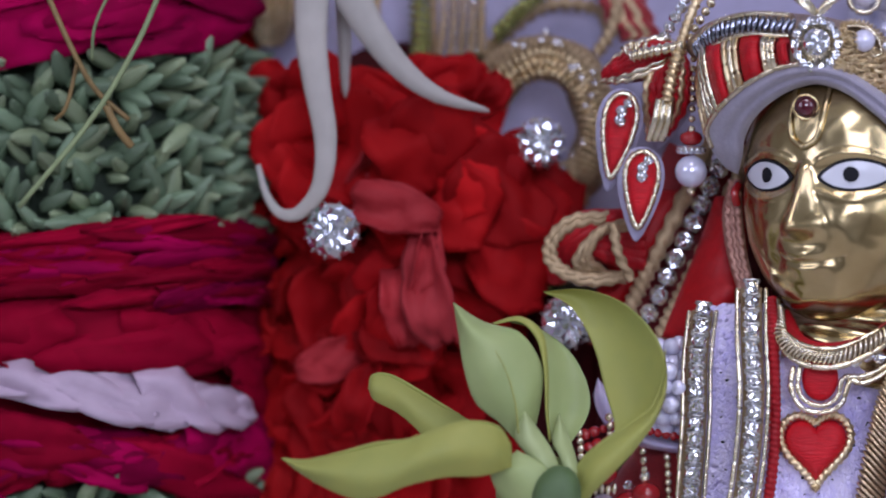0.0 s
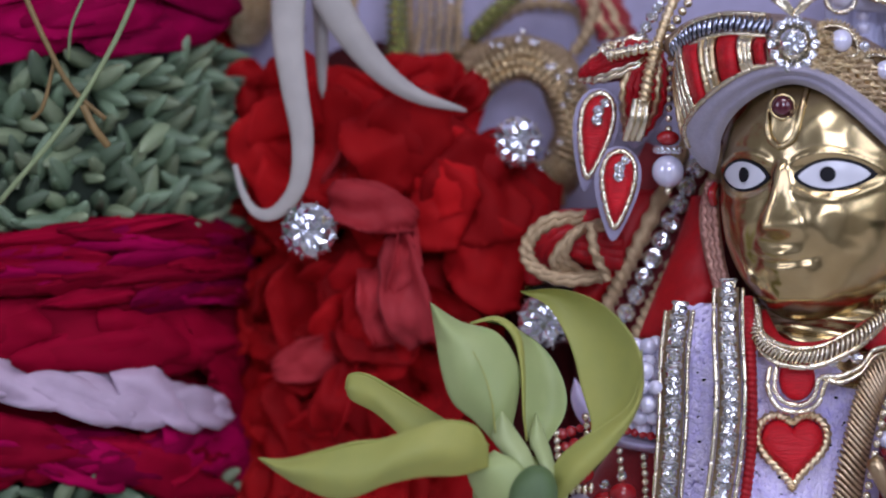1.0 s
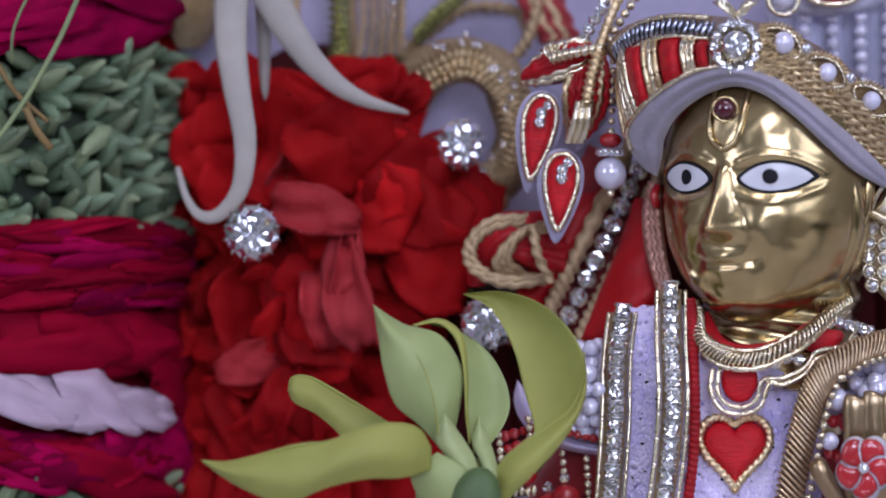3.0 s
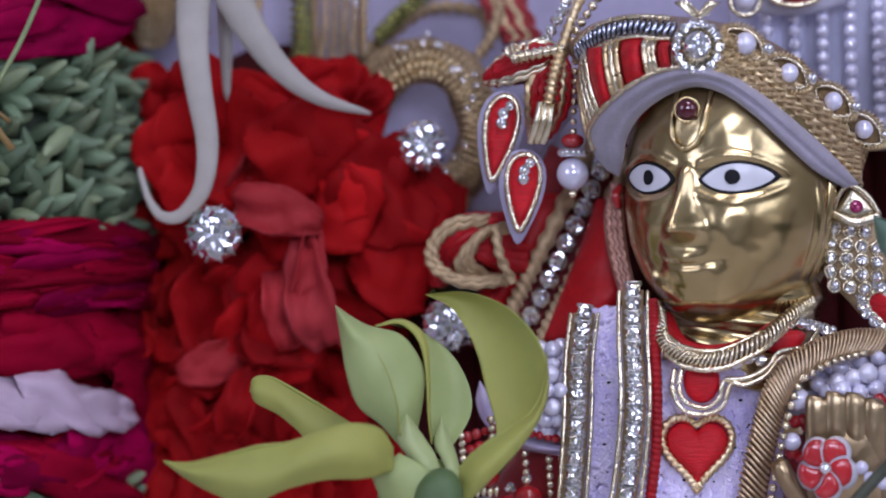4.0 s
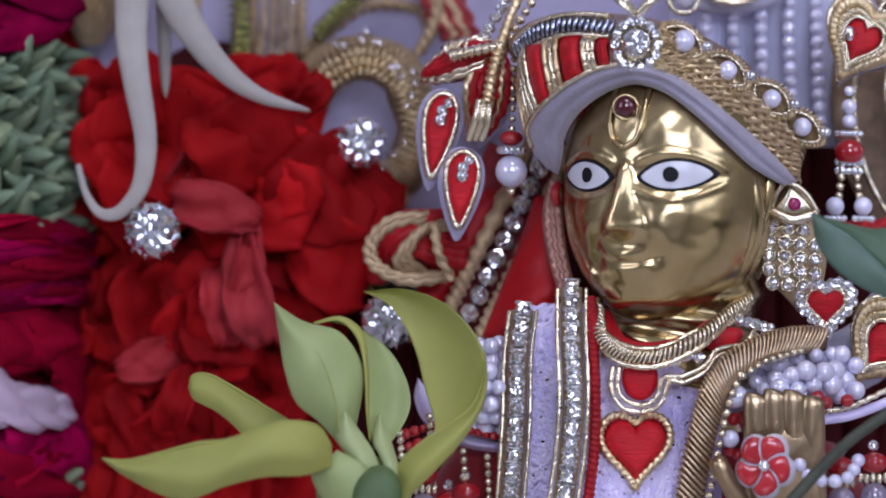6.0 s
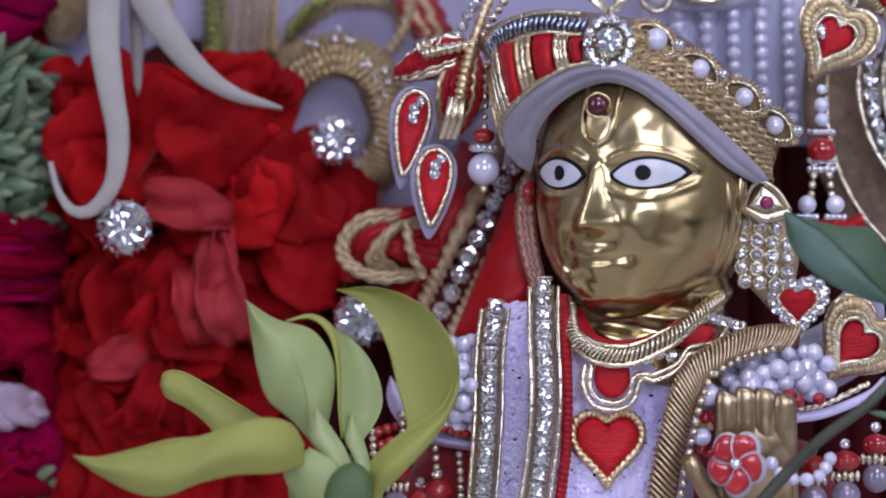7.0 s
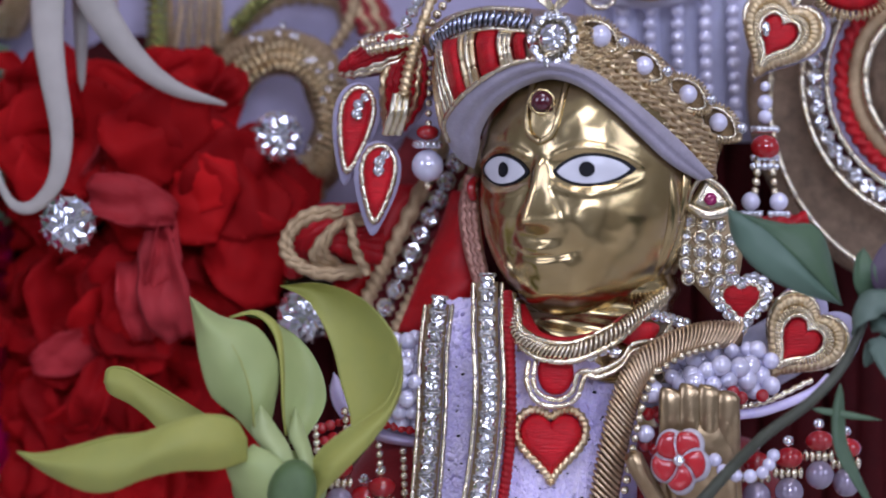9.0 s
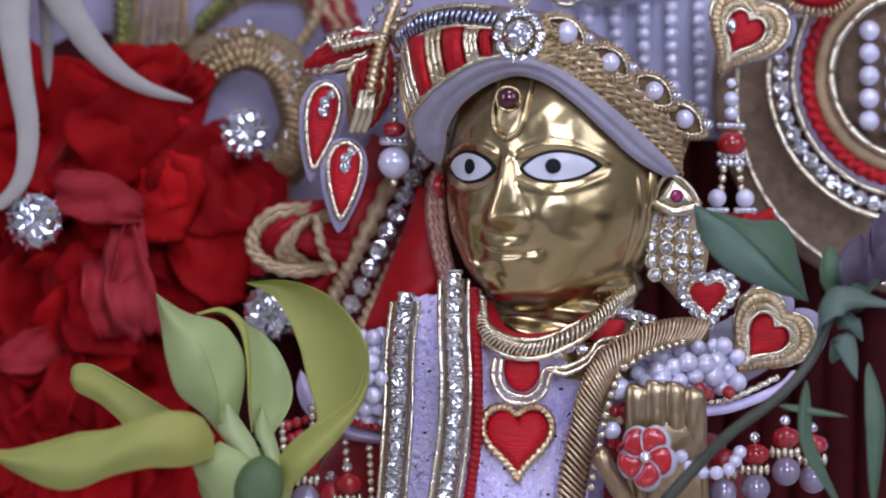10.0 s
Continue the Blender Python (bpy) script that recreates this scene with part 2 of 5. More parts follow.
def coil(ctrl, wide, high, wire, pitch, start=0.0, per=14, lean=0.0):
    """Metal purl: a wire wound round a line, wide across and high above it. lean slants each turn along the line."""
    fine = curve_pts(ctrl, 200)
    total = sum((b - a).length for a, b in zip(fine, fine[1:]))
    turns = total / pitch
    fr = frames_along(fine)
    pts = []
    count = int(turns * per)
    for i in range(count + 1):
        s = i / count * 199.999
        k = int(s)
        t = s - k
        p, d, side, up = fr[k]
        p = p.lerp(fr[k + 1][0], t)
        a = 2 * math.pi * turns * i / count + start
        pts.append(p + side * (wide * math.cos(a)) + up * (high * math.sin(a)) + d * (lean * math.cos(a)))
    bm = bmesh.new()
    rings = []
    for p, d, side, up in frames_along(pts):
        rings.append([bm.verts.new(p + (side * math.cos(2 * math.pi * j / 5) + up * math.sin(2 * math.pi * j / 5)) * wire) for j in range(5)])
    for a, b in zip(rings, rings[1:]):
        for j in range(5):
            bm.faces.new((a[j], a[(j + 1) % 5], b[(j + 1) % 5], b[j]))
    return bm


def petal(ctrl, width, across, cup=0.2, thick=0.0004, n=18, m=8, wave=0.0, seed=0, fold=0.0, veins=0.0):
    """A thick curved petal or leaf: width is a function of 0..1 along the spine, across its sideways direction."""
    bm = bmesh.new()
    pts = curve_pts(ctrl, n)
    across = Vector(across).normalized()
    front, back = [], []
    for i, p in enumerate(pts):
        d = (pts[min(i + 1, n)] - pts[max(i - 1, 0)]).normalized()
        side = (across - d * across.dot(d)).normalized()
        up = side.cross(d)
        w = max(width(i / n), 0.00005)
        ra, rb = [], []
        for j in range(m + 1):
            c = 2 * j / m - 1
            rise = cup * w * (c * c) + fold * w * abs(c)
            if veins:
                rise += veins * math.sin(math.pi * i / n) * (math.cos(13 * c + seed) - 4 * math.exp(-(c / 0.07) ** 2))
            if wave:
                rise += 0.4 * wave * noise.noise(Vector((c * 3.7 + seed * 2.1, i / n * 8.0, seed * 1.3)))
                rise += wave * noise.noise(Vector((c * 1.3 + seed * 7.1, i / n * 3.0, seed * 3.3)))
                edge = wave * 0.5 * noise.noise(Vector((i / n * 5.0, seed * 5.7, c)))
            else:
                edge = 0
            q = p + side * ((w + edge) * c) + up * rise
            t = thick * (1 - 0.7 * c * c) * (0.4 + 0.6 * math.sin(math.pi * min(max(i / n, 0.08), 0.92)))
            ra.append(bm.verts.new(q + up * t))
            rb.append(bm.verts.new(q - up * t))
        front.append(ra)
        back.append(rb)
    for g, flip in ((front, False), (back, True)):
        for a, b in zip(g, g[1:]):
            for j in range(m):
                f = (a[j], a[j + 1], b[j + 1], b[j])
                bm.faces.new(f[::-1] if flip else f)
    rim = [front[i][0] for i in range(n + 1)] + front[n][1:] + [front[i][m] for i in range(n - 1, -1, -1)] + front[0][m - 1:0:-1]
    rim2 = [back[i][0] for i in range(n + 1)] + back[n][1:] + [back[i][m] for i in range(n - 1, -1, -1)] + back[0][m - 1:0:-1]
    for i in range(len(rim)):
        j = (i + 1) % len(rim)
        bm.faces.new((rim[i], rim[j], rim2[j], rim2[i]))
    return bm


def sheet(edge_a, edge_b, bulge, thick=0.0004, n=40, m=12, wave=0.0, seed=0, humps=1, rim=0.0, rim_on=0):
    """A curved skin between two smooth edges; it swells by bulge metres towards the eye (away, if negative)."""
    bm = bmesh.new()
    ea, eb = curve_pts(edge_a, n), curve_pts(edge_b, n)
    front, back = [], []
    for i in range(n + 1):
        q, fa, fb = i / n, [], []
        ends = min(1.0, 5 * q, 5 * (1 - q)) ** 0.5
        for j in range(m + 1):
            c = j / m
            p = ea[i].lerp(eb[i], c)
            lift = bulge * ends * (math.sin(math.pi * c) if humps == 1 else 0.55 * math.sin(math.pi * c) + 0.45 * abs(math.sin(humps * math.pi * c ** 1.3)))
            lift += wave * ends * noise.noise(Vector((c * 1.6 + seed * 3.1, q * 4.0, seed * 1.7)))
            p.y -= lift
            fa.append(bm.verts.new(p))
            fb.append(bm.verts.new(p + Vector((0, thick, 0))))
        front.append(fa)
        back.append(fb)
    for g, flip in ((front, False), (back, True)):
        for a, b in zip(g, g[1:]):
            for j in range(m):
                f = (a[j], a[j + 1], b[j + 1], b[j])
                bm.faces.new(f[::-1] if flip else f)
    loop = [(i, 0) for i in range(n + 1)] + [(n, j) for j in range(1, m + 1)] + [(i, m) for i in range(n - 1, -1, -1)] + [(0, j) for j in range(m - 1, 0, -1)]
    for (i, j), (k, l) in zip(loop, loop[1:] + loop[:1]):
        bm.faces.new((front[i][j], front[k][l], back[k][l], back[i][j]))
    if rim:
        for edge, on in ((edge_a, rim_on in (0, 2)), (edge_b, rim_on in (1, 2))):
            if on:
                tube(edge, lambda q: rim * math.sin(math.pi * min(0.95, max(0.05, q))) ** 0.5, n, 8, 1.0, bm)
    bmesh.ops.remove_doubles(bm, verts=bm.verts, dist=1e-7)
    return bm


def ball(seg=14, ring=9):
    bm = bmesh.new()
    bmesh.ops.create_uvsphere(bm, u_segments=seg, v_segments=ring, radius=1.0)
    return bm


def cut_stone(sides=12, seed=1, uneven=0.04):
    """A round foiled brilliant of radius 1 that faces -y: rings of facets tilted to and fro."""
    rnd = random.Random(seed)
    bm = bmesh.new()
    levels = ((0.30, -0.42, 0.05), (0.58, -0.40, -0.08), (0.82, -0.28, 0.07), (1.0, -0.05, 0.0), (1.0, 0.08, 0.0), (0.55, 0.5, 0.0))
    rings = []
    for r, y, zig in levels:
        j = uneven if zig else 0.0
        rings.append([bm.verts.new((r * math.cos(2 * math.pi * i / sides), y + zig * (-1) ** i + rnd.uniform(-j, j), r * math.sin(2 * math.pi * i / sides))) for i in range(sides)])
    hub = bm.verts.new((0, -0.4, 0))
    for j in range(sides):
        bm.faces.new((hub, rings[0][j], rings[0][(j + 1) % sides]))
    for k, (a, b) in enumerate(zip(rings, rings[1:])):
        for j in range(sides):
            i = (j + 1) % sides
            if k < 3 and (j + k) % 2 == 0:
                bm.faces.new((a[j], a[i], b[j]))
                bm.faces.new((b[j], a[i], b[i]))
            elif k < 3:
                bm.faces.new((a[j], b[i], b[j]))
                bm.faces.new((a[j], a[i], b[i]))
            else:
                bm.faces.new((a[j], a[i], b[i], b[j]))
    bm.faces.new(rings[-1][::-1])
    return bm


def puff(outline, centre, rise, n=72, rings=8, back=0.0006):
    """A padded shape: outline(a) gives u, v round centre (u, v, y); it swells by rise metres towards the eye."""
    bm = bmesh.new()
    cu, cv, cy = centre
    ring = [outline(2 * math.pi * j / n) for j in range(n)]
    loops = []
    for k in range(rings + 1):
        s = 1 - k / rings
        loops.append([])
        if k:
            for _ in range(4):
                ring = [((ring[j - 1][0] + 2 * u + ring[(j + 1) % n][0]) / 4, (ring[j - 1][1] + 2 * v + ring[(j + 1) % n][1]) / 4) for j, (u, v) in enumerate(ring)]
        for u, v in ring:
            p = P(cu + (u - cu) * s, cv + (v - cv) * s, cy)
            p.y -= rise * (1 - s ** 4) ** 0.6
            loops[-1].append(bm.verts.new(p))
    base = []
    for j in range(n):
        p = loops[0][j].co.copy()
        p.y += back
        base.append(bm.verts.new(p))
    loops.insert(0, base)
    for a, b in zip(loops, loops[1:]):
        for j in range(n):
            bm.faces.new((a[j], a[(j + 1) % n], b[(j + 1) % n], b[j]))
    bm.faces.new(base)
    bmesh.ops.remove_doubles(bm, verts=bm.verts, dist=1e-7)
    return bm


def heart_line(cu, cv, w, h, turn=0.0):
    """A heart of half width w and half height h, as a function of the angle."""
    def line(a):
        a = a % (2 * math.pi)
        x = math.sin(a) ** 3
        y = -(13 * math.cos(a) - 5 * math.cos(2 * a) - 2 * math.cos(3 * a) - math.cos(4 * a)) / 16 - 0.15
        y -= 0.2 * math.exp(-(min(a, 2 * math.pi - a) / 0.5) ** 2)
        c, s = math.cos(turn), math.sin(turn)
        return cu + c * x * w - s * y * h, cv + s * x * w + c * y * h
    return line


def drop_line(cu, cv, w, h, turn=0.0):
    """A teardrop with its point down."""
    def line(a):
        x = math.sin(a) * (0.66 + 0.34 * math.cos(a)) * 1.12
        y = -math.cos(a)
        c, s = math.cos(turn), math.sin(turn)
        return cu + c * x * w - s * y * h, cv + s * x * w + c * y * h
    return line


def oval_line(cu, cv, w, h, turn=0.0):
    def line(a):
        x, y = math.sin(a), -math.cos(a)
        c, s = math.cos(turn), math.sin(turn)
        return cu + c * x * w - s * y * h, cv + s * x * w + c * y * h
    return line


def closed(line, y, n=48, a0=0.0):
    return [P(*line(a0 + 2 * math.pi * j / n), y) for j in range(n + 1)]


STONE = mesh_of("stone", cut_stone(20), CRYSTAL, False)
STONE_SMALL = mesh_of("small_stone", cut_stone(8), CRYSTAL, False)
bm = bmesh.new()
for sx in (-1, 1):
    for sz in (-1, 1):
        tube([Vector((0.95 * sx, 0.5, 0.8 * sz)), Vector((0.92 * sx, -0.1, 0.8 * sz)), Vector((0.72 * sx, -0.42, 0.66 * sz))], 0.17, 6, 6, 1.0, bm)
    tube([Vector((-1.0, 0.15, 0.98 * sx)), Vector((0, 0.05, 0.98 * sx)), Vector((1.0, 0.15, 0.98 * sx))], 0.12, 4, 6, 1.0, bm)
SETTING = mesh_of("setting", bm, SILVER)
PEARL_MESH = mesh_of("pearl", ball(18, 12), PEARL)
PEARL_DARK = mesh_of("mauve_pearl", ball(18, 12), PEARL_GREY)
BEAD_RED = mesh_of("red_bead", ball(14, 9), RED_BEAD)
BEAD_GREEN = mesh_of("green_bead", ball(10, 7), TINSEL)
BEAD_GOLD = mesh_of("gold_bead", ball(10, 7), GOLD_PALE)


def pearl_row(parent, ctrl, r, gap=None, mesh=None, name="pearl"):
    for p, d in even_pts(ctrl, gap or 2 * r):
        piece(name, mesh or PEARL_MESH, parent, p, None, r * random.uniform(0.96, 1.03))


def stone_row(parent, ctrl, r, gap, mesh=None):
    for p, d in even_pts(ctrl, gap):
        turn = pose(0, 0, 0, random.uniform(-14, 14), random.uniform(-180, 180), random.uniform(-14, 14))
        piece("stone", mesh or STONE_SMALL, parent, p, turn, r)


# ---- the room and the altar ----


def box(bm, x0, x1, y0, y1, z0, z1):
    bmesh.ops.create_cube(bm, size=1.0, matrix=Matrix.Translation(((x0 + x1) / 2, (y0 + y1) / 2, (z0 + z1) / 2)) @ Matrix.Diagonal((x1 - x0, y1 - y0, z1 - z0, 1)))
    return bm


def wall_with_window(name, x0, x1, ya, yb, za, zb):
    """A side wall along y from -2.6 to 0.6, with an opening from ya to yb and za to zb."""
    bm = bmesh.new()
    box(bm, x0, x1, -2.6, ya, 0, 2.4)
    box(bm, x0, x1, yb, 0.6, 0, 2.4)
    box(bm, x0, x1, ya, yb, 0, za)
    box(bm, x0, x1, ya, yb, zb, 2.4)
    solid(name, bm, PLASTER, "plain warm plaster wall with an unseen window opening", "wall", "structure", False)


# The opening is made up, cut for the added front light.
def south_wall():
    bm = bmesh.new()
    box(bm, -1.5, -0.15, -2.7, -2.6, 0, 2.4)
    box(bm, 0.85, 1.5, -2.7, -2.6, 0, 2.4)
    box(bm, -0.15, 0.85, -2.7, -2.6, 0, 1.38)
    return box(bm, -0.15, 0.85, -2.7, -2.6, 2.12, 2.4)


solid("floor", box(bmesh.new(), -1.6, 1.6, -2.7, 0.7, -0.1, 0), MARBLE, "pale stone floor", "floor", "structure", False)
solid("ceiling", box(bmesh.new(), -1.6, 1.6, -2.7, 0.7, 2.4, 2.5), PLASTER, "plain plaster ceiling", "ceiling", "structure", False)
solid("wall_north", box(bmesh.new(), -1.5, 1.5, 0.6, 0.7, 0, 2.4), PLASTER, "plain plaster wall behind the altar", "wall", "structure", False)
solid("wall_south", south_wall(), PLASTER, "plain plaster wall facing the altar", "wall", "structure", False)
wall_with_window("wall_east", 1.5, 1.6, -1.85, -0.75, 1.2, 2.3)
# The west opening is unseen, cut for the added light from the left.
wall_with_window("wall_west", -1.6, -1.5, -1.95, -1.05, 1.15, 2.25)

altar = bmesh.new()
box(altar, -0.45, 0.45, -0.12, 0.3, TOP - 0.03, TOP)
box(altar, -0.42, 0.42, -0.09, 0.3, 0, TOP - 0.03)
bmesh.ops.bevel(altar, geom=list(altar.edges), offset=0.003, segments=2, affect="EDGES")
solid("altar", altar, MARBLE, "white marble altar under the statue", "altar", "structure", False)
solid("backdrop_panel", box(bmesh.new(), -0.3, 0.3, 0.055, 0.065, TOP, TOP + 0.42), FELT, "lilac felt backdrop panel standing on the altar", "backdrop", "structure", False)

# ---- the statue ----
HEAD = P(1238, 330, 0)
HEAD_TURN = Matrix.Rotation(radians(-28), 3, "Z")


def bell(d, s):
    return math.exp(-0.5 * (d / s) ** 2)


def relief(x, z):
    """How far the face stands out of its egg, in millimetres."""
    r = 0.0
    t = (4.5 - z) / 12.0
    if t > 0:
        drop = 1.0 if t <= 1 else bell(t - 1, 0.09)
        r += (0.9 + 5.5 * min(t, 1) ** 1.2) * drop * bell(x, 0.72 + 0.5 * min(t, 1)) * min(1, t * 6)
    for s in (-1, 1):
        r += 1.5 * bell(x - s * 2.2, 0.9) * bell(z + 7.2, 1.2)
        b = 5.4 - 0.05 * (s * x - 8) ** 2
        if 1.0 < s * x < 16:
            r += 0.7 * bell(z - b, 0.45) * min(1, (s * x - 1) / 2)
            r += 0.45 * bell(z + 2.7 - 0.045 * (s * x - 8) ** 2, 0.45) * min(1, (s * x - 1) / 2)
        r -= 1.0 * bell(s * x - 8.3, 5.0) * bell(z - 1.4, 2.6)
        r += 1.0 * bell(s * x - 8.0, 4.2) * bell(z + 7.0, 3.6)
        r -= 0.5 * bell(s * x - 5.4, 1.0) * bell(z + 13.0, 1.5)
        r -= 0.35 * bell(s * x - 4.4 - 0.35 * (-6 - z), 0.8) * bell(z + 9.0, 2.6)
    r += 0.42 * noise.noise(Vector((0.21 * x, 0.21 * z, 3.0))) + 0.11 * noise.noise(Vector((0.5 * x, 0.5 * z, 7.0)))
    r += 0.95 * bell(z + 12.4 - 0.03 * x * x, 1.0) * bell(x, 3.0)
    r += 0.6 * bell(z + 15.1 - 0.04 * x * x, 1.05) * bell(x, 2.6)
    r -= 0.7 * bell(z + 13.8 - 0.035 * x * x, 0.42) * bell(x, 3.6)
    r += 0.8 * bell(z + 20.0, 3.2) * bell(x, 4.5)
    r -= 0.25 * bell(z + 17.6, 1.0) * bell(x, 3.0)
    return r


def taper(z):
    """Half breadth, half depth of the egg at height z."""
    s = min(max(-z / 24.5, 0), 1)
    e, R = (2.4, 24.5) if z > 0 else (2.9, 24.5)
    h = max(1 - abs(z / R) ** e, 0) ** (1 / e)
    return 18.7 * (1 - 0.34 * s ** 2.2) * h, 19 * (1 - 0.10 * s * s) * h


def jut(z):
    """The jaw stands forward of the brow."""
    return 3.2 * min(max(-z / 24.5, 0), 1) ** 1.8


def face_y(x, z):
    f, g = taper(z)
    return -g * math.sqrt(max(1 - (x / max(f, 0.01)) ** 2, 0.02)) - relief(x, z) - jut(z)


def head_place(x, y, z):
    return HEAD + HEAD_TURN @ Vector((x, y, z)) * 0.001


def statue():
    bm = bmesh.new()
    nu, nv = 220, 170
    rows = []
    for i in range(nv + 1):
        ph = math.pi * (i / nv - 0.5)
        row = []
        for j in range(nu):
            th = 2 * math.pi * j / nu
            dx, dy = math.sin(th), -math.cos(th)
            z = 24.5 * math.sin(ph)
            f, g = taper(z)
            x, y = f * dx, g * dy - jut(z)
            w = min(max(-dy / 0.35, 0), 1)
            y -= relief(x, z) * w * w * (3 - 2 * w)
            row.append(bm.verts.new(head_place(x, y, z)))
        rows.append(row)
    for a, b in zip(rows, rows[1:]):
        for j in range(nu):
            bm.faces.new((a[j], a[(j + 1) % nu], b[(j + 1) % nu], b[j]))
    bmesh.ops.remove_doubles(bm, verts=bm.verts, dist=1e-7)

    def almond(s, gx, gz, lift, mat, bulge):
        g = []
        for i in range(25):
            a = -1 + 2 * i / 24
            r = []
            for k in range(9):
                b = -1 + 2 * k / 8
                h = (1 - abs(a) ** 2.0) ** 0.75
                x = s * (8.6 + gx * a)
                z = 1.35 + gz * h * b * (1.0 if b > 0 else 0.9) + 0.25 * a
                r.append(bm.verts.new(head_place(x, face_y(x, z) - lift - bulge * h * (1 - b * b), z)))
            g.append(r)
        for a, b in zip(g, g[1:]):
            for k in range(8):
                if (a[k].co - a[k + 1].co).length + (b[k].co - b[k + 1].co).length > 1e-7:
                    bm.faces.new((a[k], a[k + 1], b[k + 1], b[k])).material_index = mat
    for s in (-1, 1):
        almond(s, 6.35, 2.95, 0.18, 2, 0.35)
        almond(s, 5.5, 2.5, 0.34, 1, 0.45)
        cx, cz = s * 8.1, 1.55
        hub = bm.verts.new(head_place(cx, face_y(cx, cz) - 1.15, cz))
        ring = []
        for k in range(20):
            x, z = cx + 1.3 * math.cos(2 * math.pi * k / 20), cz + 1.35 * math.sin(2 * math.pi * k / 20)
            ring.append(bm.verts.new(head_place(x, face_y(x, z) - 0.86, z)))
        for k in range(20):
            bm.faces.new((hub, ring[k], ring[(k + 1) % 20])).material_index = 2
    # the raised mark on the brow
    for s in (-1, 1):
        tube([head_place(s * 3.2, face_y(s * 3.2, 17.5) - 0.3, 17.5), head_place(s * 3.1, face_y(s * 3.1, 11.5) - 0.4, 11.5),
              head_place(s * 2.3, face_y(s * 2.3, 7.8) - 0.4, 7.8), head_place(0, face_y(0, 6.2) - 0.5, 6.2)], 0.00055, 16, 8, 1.0, bm)
    for k in range(3):
        tube([P(1372 + 13 * k, 285, -11 + 4 * k), P(1384 + 11 * k, 380, -10 + 4 * k), P(1366 + 13 * k, 460, -8 + 4 * k), P(1336 + 16 * k, 520, -5 + 4 * k)],
             lambda q: 0.0013 + 0.0011 * math.sin(math.pi * q), 24, 10, 1.0, bm)
    # ears, neck, trunk and the raised palm
    for s in (-1, 1):
        tube([head_place(s * 16.6, 1, 6), head_place(s * 18.2, 1.5, 2), head_place(s * 17.6, 1, -5), head_place(s * 15.6, 0, -10)],
             lambda q: 0.0005 + 0.0009 * math.sin(math.pi * q), 20, 10, 1.0, bm)
    tube([P(1255, 430, 4), P(1252, 540, 4), P(1245, 600, 4), P(1235, 640, 5)], lambda q: 0.0146 + 0.0006 * math.sin(30 * q) + 0.001 * abs(q - 0.5) + 0.006 * max(q - 0.7, 0), 40, 32, 0.95, bm)
    tube([P(1200, 610, 10), P(1195, 700, 10), P(1195, 860, 10), P(1195, 1050, 10)], lambda q: 0.012 + 0.006 * min(1, q * 4), 16, 28, 0.6, bm)
    brass_faces = set(bm.faces)
    for k in range(4):
        u = 1389 + 34 * k
        tube([P(u + 4, 694 + 4 * (k - 1.3) ** 2, -15.5), P(u, 712 + 4 * (k - 1.3) ** 2, -16), P(u + 1, 770, -15.5), P(u + 3, 860, -13), P(u + 14, 1000, -8)], lambda q: 0.0021 * min(1, 0.55 + 5 * q), 24, 14, 0.45, bm)
    tube([P(1446, 740, -14.6), P(1448, 800, -15), P(1455, 900, -13), P(1465, 1010, -8)], lambda q: 0.0058 - 0.0008 * q, 16, 24, 0.22, bm)
    tube([P(1318, 812, -20), P(1338, 850, -20), P(1385, 930, -16)], lambda q: 0.0017 * min(1, 0.6 + 3 * q), 14, 12, 1.0, bm)
    for f in bm.faces:
        if f not in brass_faces:
            f.material_index = 3
    bmesh.ops.recalc_face_normals(bm, faces=bm.faces)
    return solid("statue", bm, (BRASS, EYE_WHITE, EYE_GAP_DARK, BRASS_DIMMED), "polished brass statue with white enamel eyes, dressed in embroidery", "statue")


statue()

# forehead jewel
mark = thing("forehead_jewel", P(1155, 195, -16), "dark ruby in a brass setting on the statue's brow", "jewel")
s = mesh_of("ruby", ball(20, 14), RUBY)
c = head_place(0, face_y(0, 13) - 1.0, 13.3)
piece("ruby", s, mark, c, None, (0.0019, 0.0014, 0.0019))
bm = tube([c + Vector((0.0021 * math.cos(a * math.pi / 8), 0.0003, 0.0021 * math.sin(a * math.pi / 8))) for a in range(17)], 0.0003, 48, 8)
part("setting", bm, BRASS, mark)

# ---- turban ----
turban = thing("turban", P(1215, 60, 15), "red and gold striped turban with a grey velvet rim", "turban")
RIM_OUT = [P(1018, 300, 1), P(994, 268, -2), P(986, 232, -5), P(1014, 190, -10), P(1060, 152, -14), P(1110, 127, -16.5), P(1170, 117, -18), P(1230, 128, -18), P(1290, 164, -17.5), P(1350, 212, -16), P(1410, 266, -12), P(1464, 324, -7)]
RIM_IN = [P(1040, 312, 1), P(1048, 278, -3), P(1053, 244, -5), P(1075, 206, -9), P(1112, 175, -12), P(1150, 158, -13), P(1185, 153, -15.5), P(1230, 168, -17.5), P(1280, 204, -19), P(1330, 250, -18), P(1385, 300, -14), P(1440, 332, -8)]
part("rim", sheet(RIM_OUT, RIM_IN, 0.0022, 0.002, 80, 16, 0.0009, 4, 2), VELVET, turban, "grey velvet roll")
part("rim_piping", bugle([p + Vector((0, -0.0006, 0.0003)) for p in RIM_OUT[1:7]], 0.00055, 0.0034), GOLD_PALE, turban)
STRIPE_TOP = [P(972, 120, 2), P(980, 84, -4), P(1030, 68, -9.5), P(1080, 66, -13.5), P(1132, 74, -16.5)]
